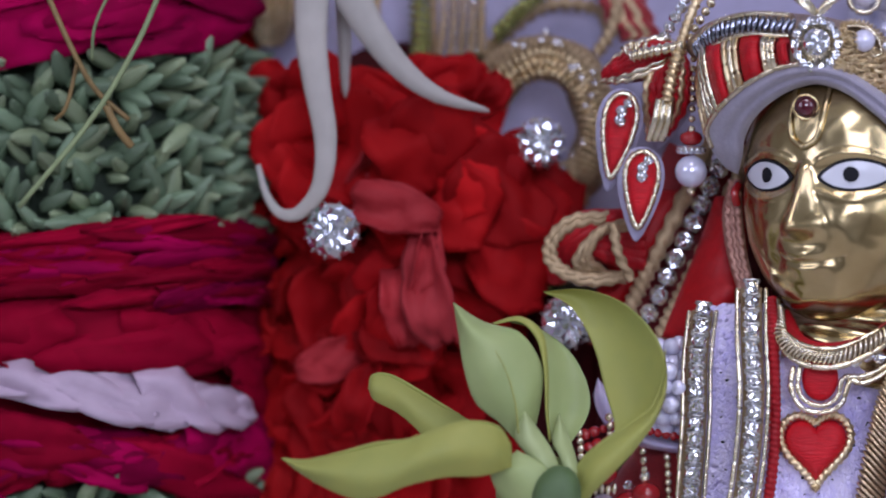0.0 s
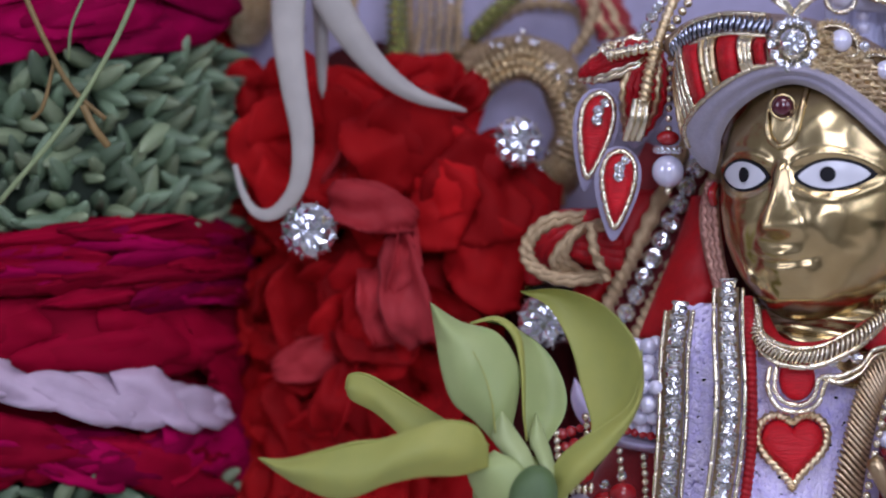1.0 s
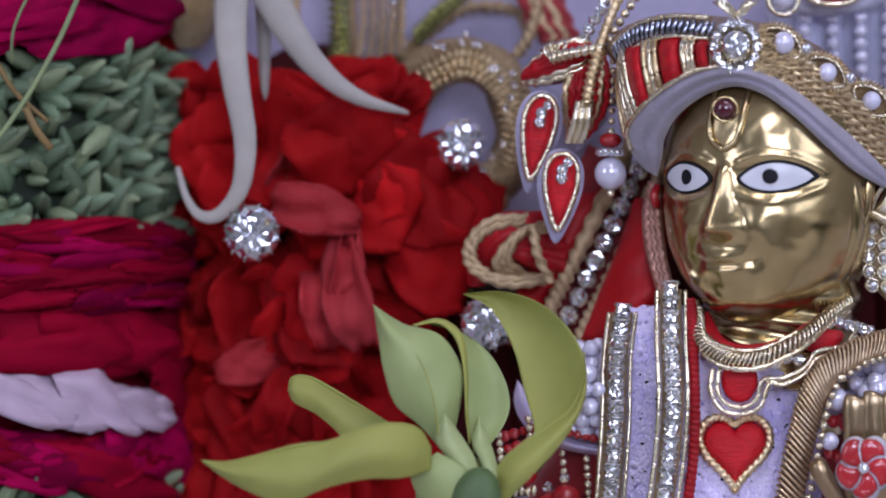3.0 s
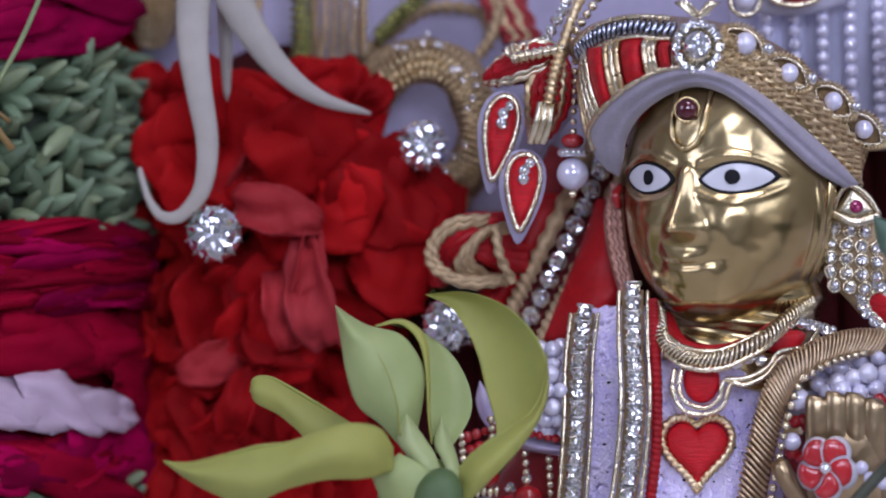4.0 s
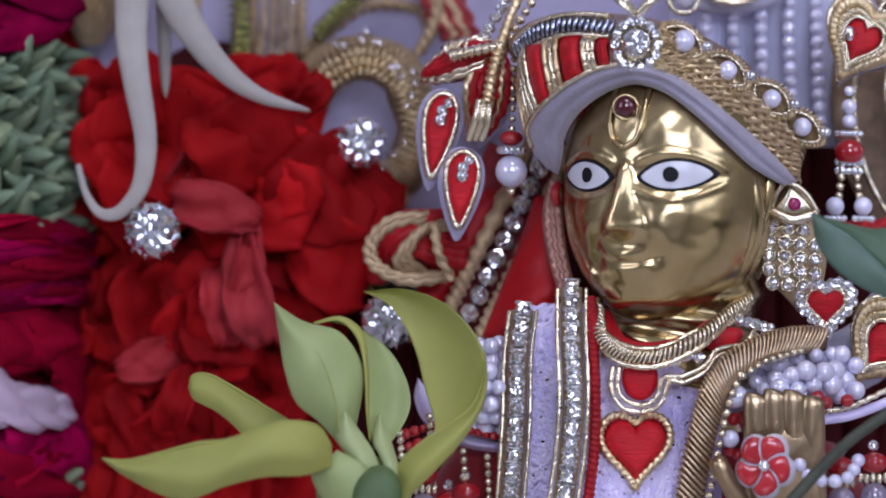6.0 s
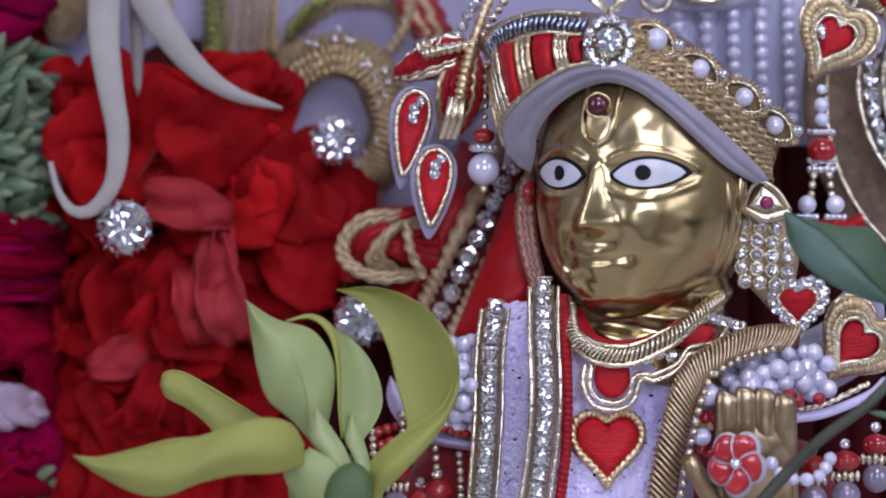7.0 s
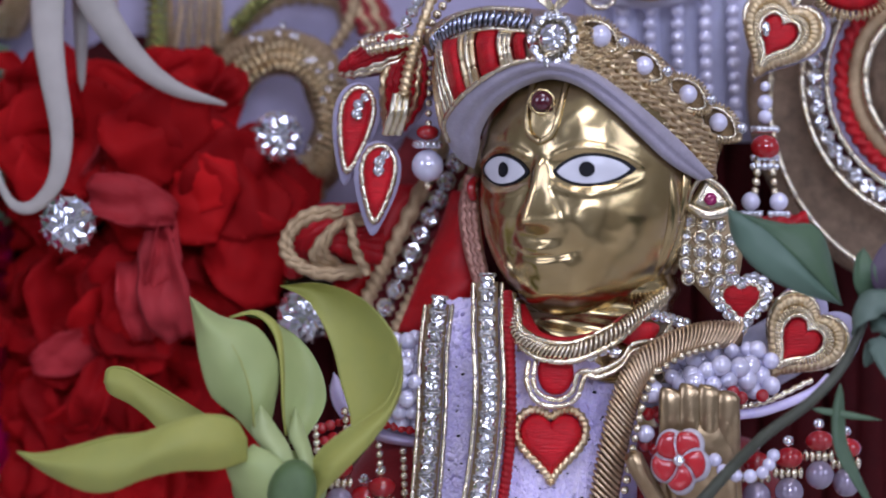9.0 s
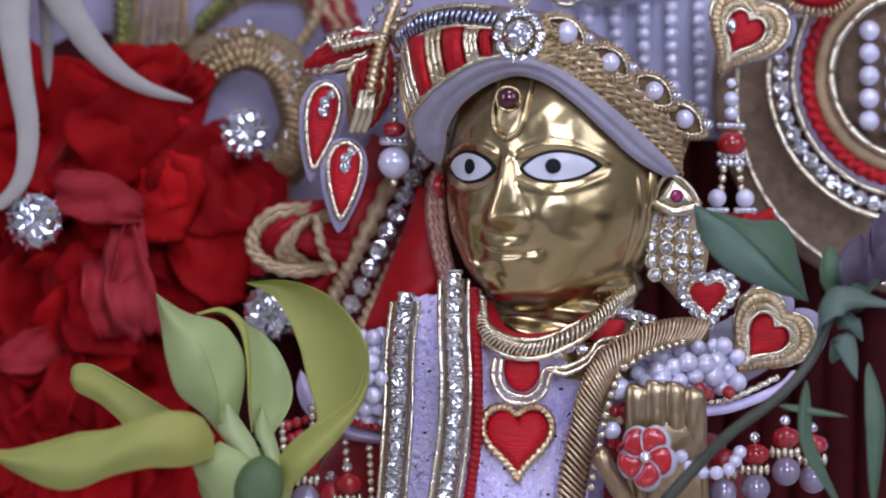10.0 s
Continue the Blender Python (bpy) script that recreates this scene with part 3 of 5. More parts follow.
STRIPE_LOW = [P(983, 246, -4), P(1004, 200, -8.5), P(1040, 164, -12.5), P(1085, 138, -15.5), P(1132, 118, -17.5)]
part("red_ground", sheet([p + Vector((0, 0.0012, 0)) for p in STRIPE_TOP], [p + Vector((0, 0.0012, 0)) for p in STRIPE_LOW], 0.0016, 0.0004, 24, 8), RED_CLOTH, turban, "dark red cloth")
bm = bmesh.new()
bmesh.ops.create_uvsphere(bm, u_segments=48, v_segments=24, radius=1.0)
bmesh.ops.transform(bm, verts=bm.verts, matrix=Matrix.Translation(P(1208, 180, 12)) @ Matrix.Rotation(radians(19), 4, "Y") @ Matrix.Diagonal((0.0245, 0.0215, 0.0140, 1)))
part("crown", bm, NET, turban, "gold lace cloth")
tops, lows = curve_pts(STRIPE_TOP, 100), curve_pts(STRIPE_LOW, 100)


def stripe_line(q):
    top, low = tops[round(100 * q)], lows[round(100 * q)]
    return [top, top.lerp(low, 0.33) + Vector((-0.0007, -0.0015, 0.0004)), top.lerp(low, 0.7) + Vector((-0.0005, -0.0014, 0)), low]


for q in (0.02, 0.075, 0.13, 0.19, 0.25, 0.44, 0.49, 0.54, 0.79, 0.83, 0.87):
    part("gold_stripe", bugle(stripe_line(q), 0.00062, 0.0032), GOLD_PALE if round(q * 100) % 2 else GOLD, turban, "bright gold wire")
for q0, q1 in ((0.28, 0.41), (0.58, 0.75), (0.91, 1.0)):
    part("red_stripe", sheet(stripe_line(q0), stripe_line(q1), 0.0013, 0.0008, 20, 8), RED_STITCH, turban, "red satin stitching")
part("band", tube([P(965, 95, 1), P(1000, 64, -5), P(1060, 48, -10.5), P(1135, 52, -14)], 0.0024, 24, 12, 0.6), NET, turban, "dark band under the stones")
SEQUIN_DISC = mesh_of("sequin", ball(12, 8), GUNMETAL)
for p, d in even_pts([P(965, 92, -2), P(1000, 62, -8), P(1060, 46, -13), P(1135, 50, -17)], 0.00115):
    piece("sequin", SEQUIN_DISC, turban, p, pose(0, 0, 0, random.uniform(-8, 8), math.degrees(math.atan2(-d.z, d.x)) + random.uniform(10, 24), random.uniform(14, 34)).to_3x3(), (0.00062, 0.0005, 0.0015))
part("band_wire", bugle([P(962, 78, -2), P(1000, 44, -8), P(1060, 28, -13), P(1130, 30, -17)], 0.0005, 0.003), GOLD_PALE, turban)
part("band_wire", bugle([P(975, 110, -2), P(1005, 80, -8), P(1060, 64, -13), P(1130, 68, -17)], 0.0005, 0.003), GOLD_PALE, turban)

brooch = thing("brooch", P(1180, 82, -18), "round crystal brooch pinned to the turban", "brooch")
piece("stone", STONE, brooch, P(1178, 78, -20), pose(0, 0, 0, 5, 12, 6), 0.0023)
for k in range(14):
    a = 2 * math.pi * k / 14
    piece("stone", STONE_SMALL, brooch, P(1178 + 38 * math.cos(a), 82 + 42 * math.sin(a), -19), pose(0, 0, 0, random.uniform(-15, 15), random.uniform(0, 90), random.uniform(-15, 15)), 0.00092)
bm = bmesh.new()
bmesh.ops.create_cone(bm, cap_ends=True, segments=28, radius1=0.0045, radius2=0.0045, depth=0.001, matrix=Matrix.Translation(P(1178, 82, -18)) @ Matrix.Rotation(radians(90), 4, "X"))
part("setting", bm, GOLD_PALE, brooch)

for s in (-1, 1):
    part("bow", petal([P(1178, 30, -19), P(1178 + 22 * s, 8, -20), P(1178 + 40 * s, 4, -19)], lambda q: 0.0009 * math.sin(math.pi * min(0.95, 0.2 + 0.8 * q)), (0, 0, 1), 0.3, 0.0003, 8, 6), GOLD_PALE, brooch)



def almond_line(cu, cv, w, h, turn=0.0):
    """A leaf shape with two points."""
    def line(a):
        x = math.sin(a)
        y = -math.cos(a) * abs(math.cos(a)) ** 0.5
        c, s = math.cos(turn), math.sin(turn)
        return cu + c * x * w - s * y * h, cv + s * x * w + c * y * h
    return line


lace = thing("pearl_lace", P(1330, 130, -10), "gold wire lace with pearls along the turban", "lace")
LACE = [(1262, 76, -17), (1340, 128, -14), (1418, 178, -9), (1472, 228, -4)]
for k, (u, v, y) in enumerate(LACE):
    leaf = part("leaf_ground", puff(almond_line(u, v, 46, 27, radians(38)), (u, v, y + 1.6), 0.0003), LACE_GROUND, lace)
    piece("pearl", PEARL_MESH, leaf, P(u, v, y), None, 0.0017 if k else 0.0020)
    part("wire_leaf", coil(closed(almond_line(u, v, 47, 28, radians(38)), y + 0.6, 36), 0.00045, 0.00045, 0.00016, 0.0006), GOLD, leaf)
    part("wire_leaf", cord(closed(almond_line(u, v, 38, 22, radians(38)), y + 0.3, 36), 0.0003, 0.0009, lobes=1), GOLD_PALE, leaf)
    piece("stone", STONE_SMALL, lace, P(u + 42, v + 10, y - 0.5), None, 0.001)
for k, o in enumerate((-40, -29, -18, -7, 4, 15, 26, 36)):
    wob = [random.uniform(-4, 4) for _ in range(5)]
    part("braid", cord([P(1205, 92 + o * 0.7 + wob[0], -18), P(1270, 126 + o + wob[1], -16.5), P(1340, 178 + o + wob[2], -13.5), P(1410, 236 + o + wob[3], -9), P(1466, 292 + o * 0.8 + wob[4], -4)], 0.00062, 0.0021, depth=0.42), (GOLD, GOLD_OLD, GOLD_OLD)[k % 3], lace)
part("lace_ground", sheet([P(1180, 80, -15), P(1245, 66, -15), P(1305, 98, -13), P(1365, 146, -9), P(1425, 200, -4), P(1482, 262, 2)], [P(1200, 124, -16), P(1235, 130, -16), P(1290, 166, -15), P(1350, 214, -12), P(1410, 268, -7), P(1464, 322, 0)], -0.0008, 0.0006, 40, 10, 0.0008, 2), LACE_GROUND, lace, "brown gold net")
bm = bmesh.new()
for k in range(240):
    q = random.random()
    c = P(1215 + 250 * q, 100 + 205 * q ** 1.15 + random.uniform(-48, 34), -18 + 18 * q ** 1.6 + random.uniform(-1, 0.5))
    r, a0, t0 = random.uniform(0.0006, 0.0015), random.uniform(0, 6), random.uniform(-0.7, 0.7)
    tube([c + Vector((r * math.cos(a0 + a), 0.4 * r * math.sin(a * 2 + t0), 0.6 * r * math.sin(a0 + a))) for a in np.linspace(0, 5.2, 7)], 0.00016, 14, 5, 1.0, bm)
tagged(part("wire_mesh", bm, GOLD, lace, "fine loops of gold wire"), kind="stuff")

# ---- flower in front ----
lily = thing("lime_flower", P(715, 900, -22), "pale lime green flower with long waxy petals", "flower")


def spindle(w, peak=0.45, tip=0.0):
    def f(s):
        return w * (math.sin(math.pi * min(1, s ** (math.log(0.5) / math.log(peak)))) ** 0.8 * (1 - tip) + tip * (1 - s) ** 0.5)
    return f


part("petal", sheet([P(536, 538, -18), P(546, 600, -21), P(556, 660, -22), P(576, 716, -22), P(618, 752, -21), P(652, 790, -20)],
                    [P(536, 538, -18), P(590, 572, -20), P(655, 592, -20), P(692, 646, -19), P(694, 700, -19), P(676, 790, -19)], 0.0034, 0.0006, 44, 20, 0.0006, 2), LIME_PALE, lily)
part("petal_vein", tube([P(652, 770, -24.2), P(645, 710, -25.2), P(628, 655, -25.2), P(600, 605, -23.6)], lambda q: 0.00013 * (1 - q) + 0.00004, 24, 6), LIME, lily, "fine olive midrib")
part("petal", sheet([P(622, 570, -16), P(662, 570, -16), P(692, 596, -16.5), P(703, 650, -17), P(704, 730, -17), P(714, 800, -18)],
                    [P(622, 570, -16), P(700, 592, -13), P(748, 632, -13), P(776, 690, -14), P(774, 740, -15), P(736, 800, -18)], -0.0016, 0.0006, 40, 18, 0.0006, 4), LIME_PALE, lily)
part("petal_edge", sheet([P(606, 574, -17.5), P(655, 563, -18), P(694, 590, -18.5), P(705, 650, -19), P(706, 735, -19), P(710, 785, -19)],
                         [P(610, 578, -18), P(652, 573, -19), P(683, 602, -19.5), P(696, 655, -20), P(700, 735, -20), P(706, 785, -19.5)], 0.0006, 0.0008, 36, 8), LIME, lily)
part("petal", sheet([P(697, 521, -15), P(738, 541, -15), P(768, 580, -15), P(790, 632, -15.5), P(804, 690, -16), P(822, 760, -18), P(808, 806, -21)],
                    [P(697, 519, -15), P(765, 515, -17), P(832, 536, -19), P(884, 582, -21), P(911, 640, -22.5), P(900, 715, -23), P(840, 770, -23)], -0.0022, 0.0007, 48, 22, 0.0006, 6), LIME, lily)
part("petal_fold", sheet([P(911, 622, -22), P(908, 672, -23.5), P(888, 722, -24.5), P(845, 756, -25), P(800, 786, -25), P(764, 818, -24), P(742, 862, -23)],
                         [P(912, 628, -22), P(915, 690, -24.5), P(898, 742, -26.5), P(866, 790, -27.5), P(832, 828, -27.5), P(794, 866, -26.5), P(752, 910, -24)], 0.0022, 0.0008, 40, 14, 0.0004, 3, rim=0.0003), LIME, lily)
part("petal", sheet([P(233, 815, -28), P(278, 818, -29), P(335, 806, -30.5), P(400, 789, -31.5), P(455, 783, -32), P(505, 766, -32.5), P(562, 750, -32), P(615, 758, -30), P(640, 792, -27)],
                    [P(233, 817, -28), P(268, 844, -29.5), P(310, 868, -31), P(358, 886, -32), P(405, 884, -32.5), P(455, 864, -33), P(520, 849, -33), P(590, 846, -31), P(640, 830, -28)], 0.0024, 0.0007, 50, 20, 0.0009, 8, rim=0.00035), LIME, lily)
part("petal", sheet([P(386, 692, -8), P(394, 668, -8.5), P(425, 668, -9), P(470, 692, -10), P(520, 722, -11), P(575, 756, -13), P(640, 800, -16)],
                    [P(386, 692, -8), P(396, 712, -9.5), P(434, 732, -10.5), P(464, 756, -11.5), P(500, 790, -12.5), P(560, 820, -14), P(640, 840, -17)], 0.0016, 0.0007, 36, 14, 0.0004, 5, rim=0.0003), LIME, lily)
part("receptacle", tube([P(695, 812, -18), P(695, 850, -18.5), P(700, 900, -19), P(705, 1000, -20)], lambda q: 0.0028 + 0.0056 * math.sin(math.pi * q), 20, 20), LIME_PALE, lily)
part("sepal", puff(oval_line(719, 884, 43, 57, 0.25), (719, 884, -28), 0.0034, 48, 10, 0.003), LIME_DARK, lily, "dark green sepal")
part("petal_base", sheet([P(662, 728, -22.5), P(646, 776, -23), P(668, 812, -24.5), P(690, 850, -25)], [P(662, 728, -22.5), P(696, 775, -22.5), P(716, 808, -24.5), P(728, 850, -25)], 0.0016, 0.001, 20, 10), STALK_PALE, lily, "whitish green petal base")
part("petal_base", sheet([P(724, 732, -17.5), P(712, 780, -20), P(724, 812, -23), P(740, 850, -25)], [P(724, 732, -17.5), P(744, 782, -19.5), P(754, 812, -22.5), P(764, 850, -24)], 0.0012, 0.001, 20, 10), STALK_PALE, lily, "whitish green petal base")
part("cup", sheet([P(600, 838, -26), P(612, 870, -25), P(640, 910, -24), P(660, 960, -23)], [P(650, 800, -26), P(700, 830, -27), P(720, 890, -27), P(725, 960, -25)], 0.002, 0.001, 20, 12), LIME_PALE, lily, "pale green flower cup")
part("stalk", tube([P(705, 960, -20), P(700, 1020, -14), P(690, 1036, -10)], 0.0015, 12, 10), LEAF, lily)

# ---- rhinestones ----


def rhinestone(u, v, y, r, turn):
    g = thing("rhinestone", P(u, v, y), "large round clear rhinestone in a claw setting", "rhinestone", "large rhinestones")
    piece("stone", STONE, g, P(u, v, y), turn, r)
    bm = bmesh.new()
    bmesh.ops.create_cone(bm, cap_ends=True, segments=24, radius1=r * 0.98, radius2=r * 0.7, depth=r * 0.6, matrix=Matrix.Translation(P(u, v, y) + Vector((0, r * 0.45, 0))) @ Matrix.Rotation(radians(-90), 4, "X"))
    cup = part("cup", bm, GOLD_PALE, g)
    for k in range(12):
        a = 2 * math.pi * (k + 0.5) / 12
        e = Vector((math.cos(a), 0, math.sin(a)))
        c = P(u, v, y)
        part("claw", tube([c + e * r * 1.02 + Vector((0, r * 0.3, 0)), c + e * r * 1.05 - Vector((0, r * 0.1, 0)), c + e * r * 0.9 - Vector((0, r * 0.25, 0))], r * 0.04, 6, 6), SILVER, cup)
    part("pin", tube([P(u, v, y) + Vector((0, r * 0.6, 0)), P(u, v, 45), P(u, v, 58)], 0.0006, 6, 6), GOLD_OLD, g)


rhinestone(322, 412, 13, 0.0050, pose(0, 0, 0, 6, 8, -5))
rhinestone(691, 256, 26, 0.0046, pose(0, 0, 0, -7, 20, 6))
rhinestone(741, 571, 16, 0.0050, pose(0, 0, 0, 8, 15, 9))

# ---- garland of roses and buds ----
garland = thing("garland", P(-160, 1000, 30), "hanging garland of magenta rose petals and green buds", "garland")
AX, AY, AR = -140, 47, 0.0362
part("string", tube([P(AX, -400, AY), P(AX, 300, AY), P(AX, 1040, AY)], 0.0015, 10, 8), STRAW, garland)


def core(v0, v1, r, mat, name):
    part(name, tube([P(AX, v0, AY), P(AX, (v0 + v1) / 2, AY), P(AX, v1, AY)], lambda q: r * (0.9 + 0.1 * math.sin(math.pi * q)), 12, 36), mat, garland)


core(-300, 110, AR * 0.80, ROSE_RED, "petal_core")
# Darker than the buds, standing in for the shade between them.
core(90, 430, AR * 0.84, BUD_GAP_SHADE, "bud_core")
core(405, 845, AR * 0.88, ROSE_RED, "petal_core")
core(840, 1020, AR * 0.84, BUD_GAP_SHADE, "bud_core")

bud_meshes = []
for k in range(3):
    bm = bmesh.new()
    bmesh.ops.create_uvsphere(bm, u_segments=15, v_segments=8, radius=1.0)
    for w in bm.verts:
        t = w.co.z
        f = (1 - 0.28 * t) * (1 + 0.11 * math.sin(5 * math.atan2(w.co.y, w.co.x)))
        w.co.x, w.co.y = w.co.x * f + 0.15 * k * t * t, w.co.y * f
    bud_meshes.append(mesh_of("bud", bm, BUD_PALE if k == 2 else BUD))


def on_garland(a, v, r):
    p = P(AX, v, AY)
    return p + Vector((math.sin(a) * r, -math.cos(a) * r, 0))


def buds(columns, rows, v0, v1):
    """Buds crowd the drum in a jittered lattice, and lean outwards and up."""
    for i in range(columns):
        for j in range(rows):
            a = radians(-72 + 172 * (i + 0.5 * (j % 2) + random.uniform(-0.35, 0.35)) / columns)
            v = v0 + (v1 - v0) * (j + 0.5 + random.uniform(-0.4, 0.4)) / rows
            out = Vector((math.sin(a), -math.cos(a), 0))
            d = (out * random.uniform(0.45, 1.1) + Vector((random.uniform(-0.8, 0.9), random.uniform(-0.3, 0.3), random.uniform(-0.3, 0.95)))).normalized()
            L = random.uniform(0.0032, 0.0056)
            p = on_garland(a, v, AR * 0.9 + random.uniform(-0.0008, 0.0026))
            piece("bud", bud_meshes[(i + j) % 3], garland, p, d.to_track_quat("Z", "Y").to_matrix(), (L * random.uniform(0.29, 0.37), L * 0.33, L))


buds(22, 13, 95, 420)
buds(17, 4, 848, 960)


def rose_mesh(seed, mat, wide, tall):
    """A petal of the garland: broad, shallow and crumpled; faces -y and hangs below its root."""
    bm = petal([Vector((0, 0.001, tall * 0.5)), Vector((0, -0.0012, tall * 0.2)), Vector((0, -0.002, -tall * 0.2)), Vector((0, -0.0012, -tall * 0.5))],
               lambda s: wide * (0.35 + 0.65 * math.sin(math.pi * min(0.92, 0.12 + 0.8 * s)) ** 0.6), (1, 0, 0), 0.22, 0.00025, 10, 10, 0.0022, seed)
    return mesh_of("petal", bm, mat)


rose = [rose_mesh(i, MAGENTA if i % 3 else ROSE_RED, 0.009 + 0.0012 * (i % 3), 0.008 + 0.0015 * (i % 2)) for i in range(6)]


def rose_petals(count, v0, v1, squash, proud=0.0):
    for k in range(count):
        a = radians(random.uniform(-80, 100))
        v = v0 + (v1 - v0) * (k + random.random()) / count
        turn = Matrix.Rotation(a, 3, "Z") @ Matrix.Rotation(radians(random.uniform(-22, 8)), 3, "X") @ Matrix.Rotation(radians(random.uniform(-25, 25) + (180 if random.random() < 0.4 else 0)), 3, "Y")
        piece("petal", random.choice(rose), garland, on_garland(a, v, AR * 0.93 + proud + random.uniform(0, 0.002)), turn, (random.uniform(0.8, 1.2), 1, squash * random.uniform(0.8, 1.2)))


broad = [rose_mesh(30 + i, ROSE_RED if i % 2 else MAGENTA, 0.0165 + 0.002 * (i % 2), 0.0125) for i in range(4)]
rose_petals(30, 760, 838, 0.8, 0.001)


def laid(meshes, a, v, proud, roll, sx, sz, lift=0.0, label=""):
    turn = Matrix.Rotation(radians(a), 3, "Z") @ Matrix.Rotation(radians(lift), 3, "X") @ Matrix.Rotation(radians(roll), 3, "Y")
    piece("petal", random.choice(meshes), garland, on_garland(radians(a), v, AR * 0.95 + proud), turn, (sx, 1, sz), label)


for k in range(74):
    laid(broad, random.uniform(-75, 100), 408 + 118 * (k + random.random()) / 74, random.uniform(0.0006, 0.0026), random.uniform(-9, 9) + 180 * (k % 2), random.uniform(0.6, 1.15), random.uniform(0.3, 0.5), random.uniform(-32, 12))
for k in range(24):
    laid([broad[0], broad[2]], random.uniform(-75, 48), -130 + 215 * (k + random.random()) / 24, random.uniform(0.0006, 0.0024), random.uniform(-16, 16), random.uniform(0.7, 1.1), random.uniform(0.6, 1.0), random.uniform(-20, 10))
for a, v, roll, sx, sz in ((-60, 590, 4, 1.0, 1.0), (-25, 585, -3, 1.1, 1.0), (12, 590, 5, 1.2, 1.05), (48, 585, 8, 1.0, 1.0), (80, 600, -8, 1.0, 1.1), (30, 625, 176, 1.2, 0.8), (-45, 640, 183, 1.2, 0.6), (68, 640, 40, 0.9, 0.9), (85, 690, 10, 0.9, 1.0)):
    laid([broad[1], broad[3]], a, v, 0.0012, roll, sx, sz)
for a, v, roll, sx, sz in ((-55, 745, 175, 1.1, 0.9), (-15, 770, 188, 1.0, 0.9), (20, 800, 10, 0.8, 0.8), (62, 785, 12, 1.0, 0.9), (40, 830, 195, 1.0, 0.7), (85, 760, 0, 0.8, 1.0), (-35, 820, 0, 0.9, 0.9)):
    laid(broad, a, v, 0.0022, roll, sx, sz)
pale = [rose_mesh(50 + i, PINK_WHITE, 0.011, 0.010) for i in range(4)]
for a, v, roll, sx, sz in ((-58, 676, 0, 1.1, 0.30), (-38, 666, 4, 1.1, 0.38), (-20, 668, 8, 1.1, 0.52), (-4, 676, 12, 1.1, 0.75), (12, 690, 20, 1.1, 0.85), (25, 704, 14, 1.0, 0.95), (38, 700, 25, 1.0, 0.9), (50, 712, 10, 0.9, 0.85), (58, 716, 0, 0.5, 0.6)):
    laid(pale, a, v, 0.0036, roll, sx, sz, -8, "pale pink petal")
for ctrl, r, m in (([P(20, -20, -1), P(-30, 90, -1), P(-110, 220, 0), P(-235, 370, 2)], 0.0005, GRASS),
                   ([P(-190, -20, 1), P(-145, 80, 1), P(-100, 160, 3), P(-40, 215, 5)], 0.0005, STRAW),
                   ([P(-70, -20, 0), P(-100, 50, 1), P(-105, 110, 3)], 0.0003, GRASS),
                   ([P(-130, 110, 3), P(-150, 190, 4), P(-170, 215, 6)], 0.0004, STRAW),
                   ([P(-80, 190, 3), P(-60, 230, 3), P(-35, 262, 5)], 0.0007, STRAW)):
    part("stalk", tube(ctrl, r, 20, 6), m, garland)

# ---- red flowers ----
bouquet = thing("flower_bunch", P(430, 1000, 55), "bunch of crumpled red flowers behind the garland", "flowers")
red_meshes = []
for i in range(7):
    L, W = 0.011 + 0.001 * (i % 3), 0.0062 + 0.0008 * (i % 4)
    bm = petal([Vector((0, 0, 0)), Vector((0, -0.0015, L * 0.35)), Vector((0, -0.0018, L * 0.7)), Vector((0, 0.0005, L))],
               lambda s, W=W: W * (0.18 + 0.82 * math.sin(math.pi * min(0.9, 0.75 * s + 0.06)) ** 0.9), (1, 0, 0), 0.16, 0.0002, 14, 12, 0.0019, 40 + i)
    red_meshes.append(mesh_of("petal", bm, RED_PETAL))
# Dark base added inside the bunch, standing in for shade between the petals.
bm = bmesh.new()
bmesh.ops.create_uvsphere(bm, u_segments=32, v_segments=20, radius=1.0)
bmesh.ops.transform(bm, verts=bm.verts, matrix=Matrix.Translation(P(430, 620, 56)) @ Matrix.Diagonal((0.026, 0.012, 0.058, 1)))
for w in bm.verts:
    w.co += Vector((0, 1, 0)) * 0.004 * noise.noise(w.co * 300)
part("bunch_base", bm, CURTAIN_SHADE, bouquet, "dark red base of the bunch, for the shade between petals")


pink_meshes = []
for m in red_meshes[:3]:
    q = m.copy()
    q.materials[0] = RED_PINK
    pink_meshes.append(q)


def red_petal(u, v, y, angle, size, tilt=0.0, lean=0.0, wide=1.0, k=0, pink=False):
    """angle: the way the petal points, in degrees clockwise from up."""
    turn = Matrix.Rotation(radians(angle), 3, "Y") @ Matrix.Rotation(radians(tilt), 3, "X") @ Matrix.Rotation(radians(lean), 3, "Z")
    piece("petal", pink_meshes[k % 3] if pink else red_meshes[k % 7], bouquet, P(u, v, y), turn, (size * wide, size, size))


def red_flower(u, v, y, n, size, start, tilt):
    for k in range(n):
        red_petal(u, v, y + 0.5 * k, start + 360 * k / n + random.uniform(-14, 14), size * random.uniform(0.85, 1.15), tilt + random.uniform(-18, 18), random.uniform(-30, 30), random.uniform(0.9, 1.25), random.randrange(7))


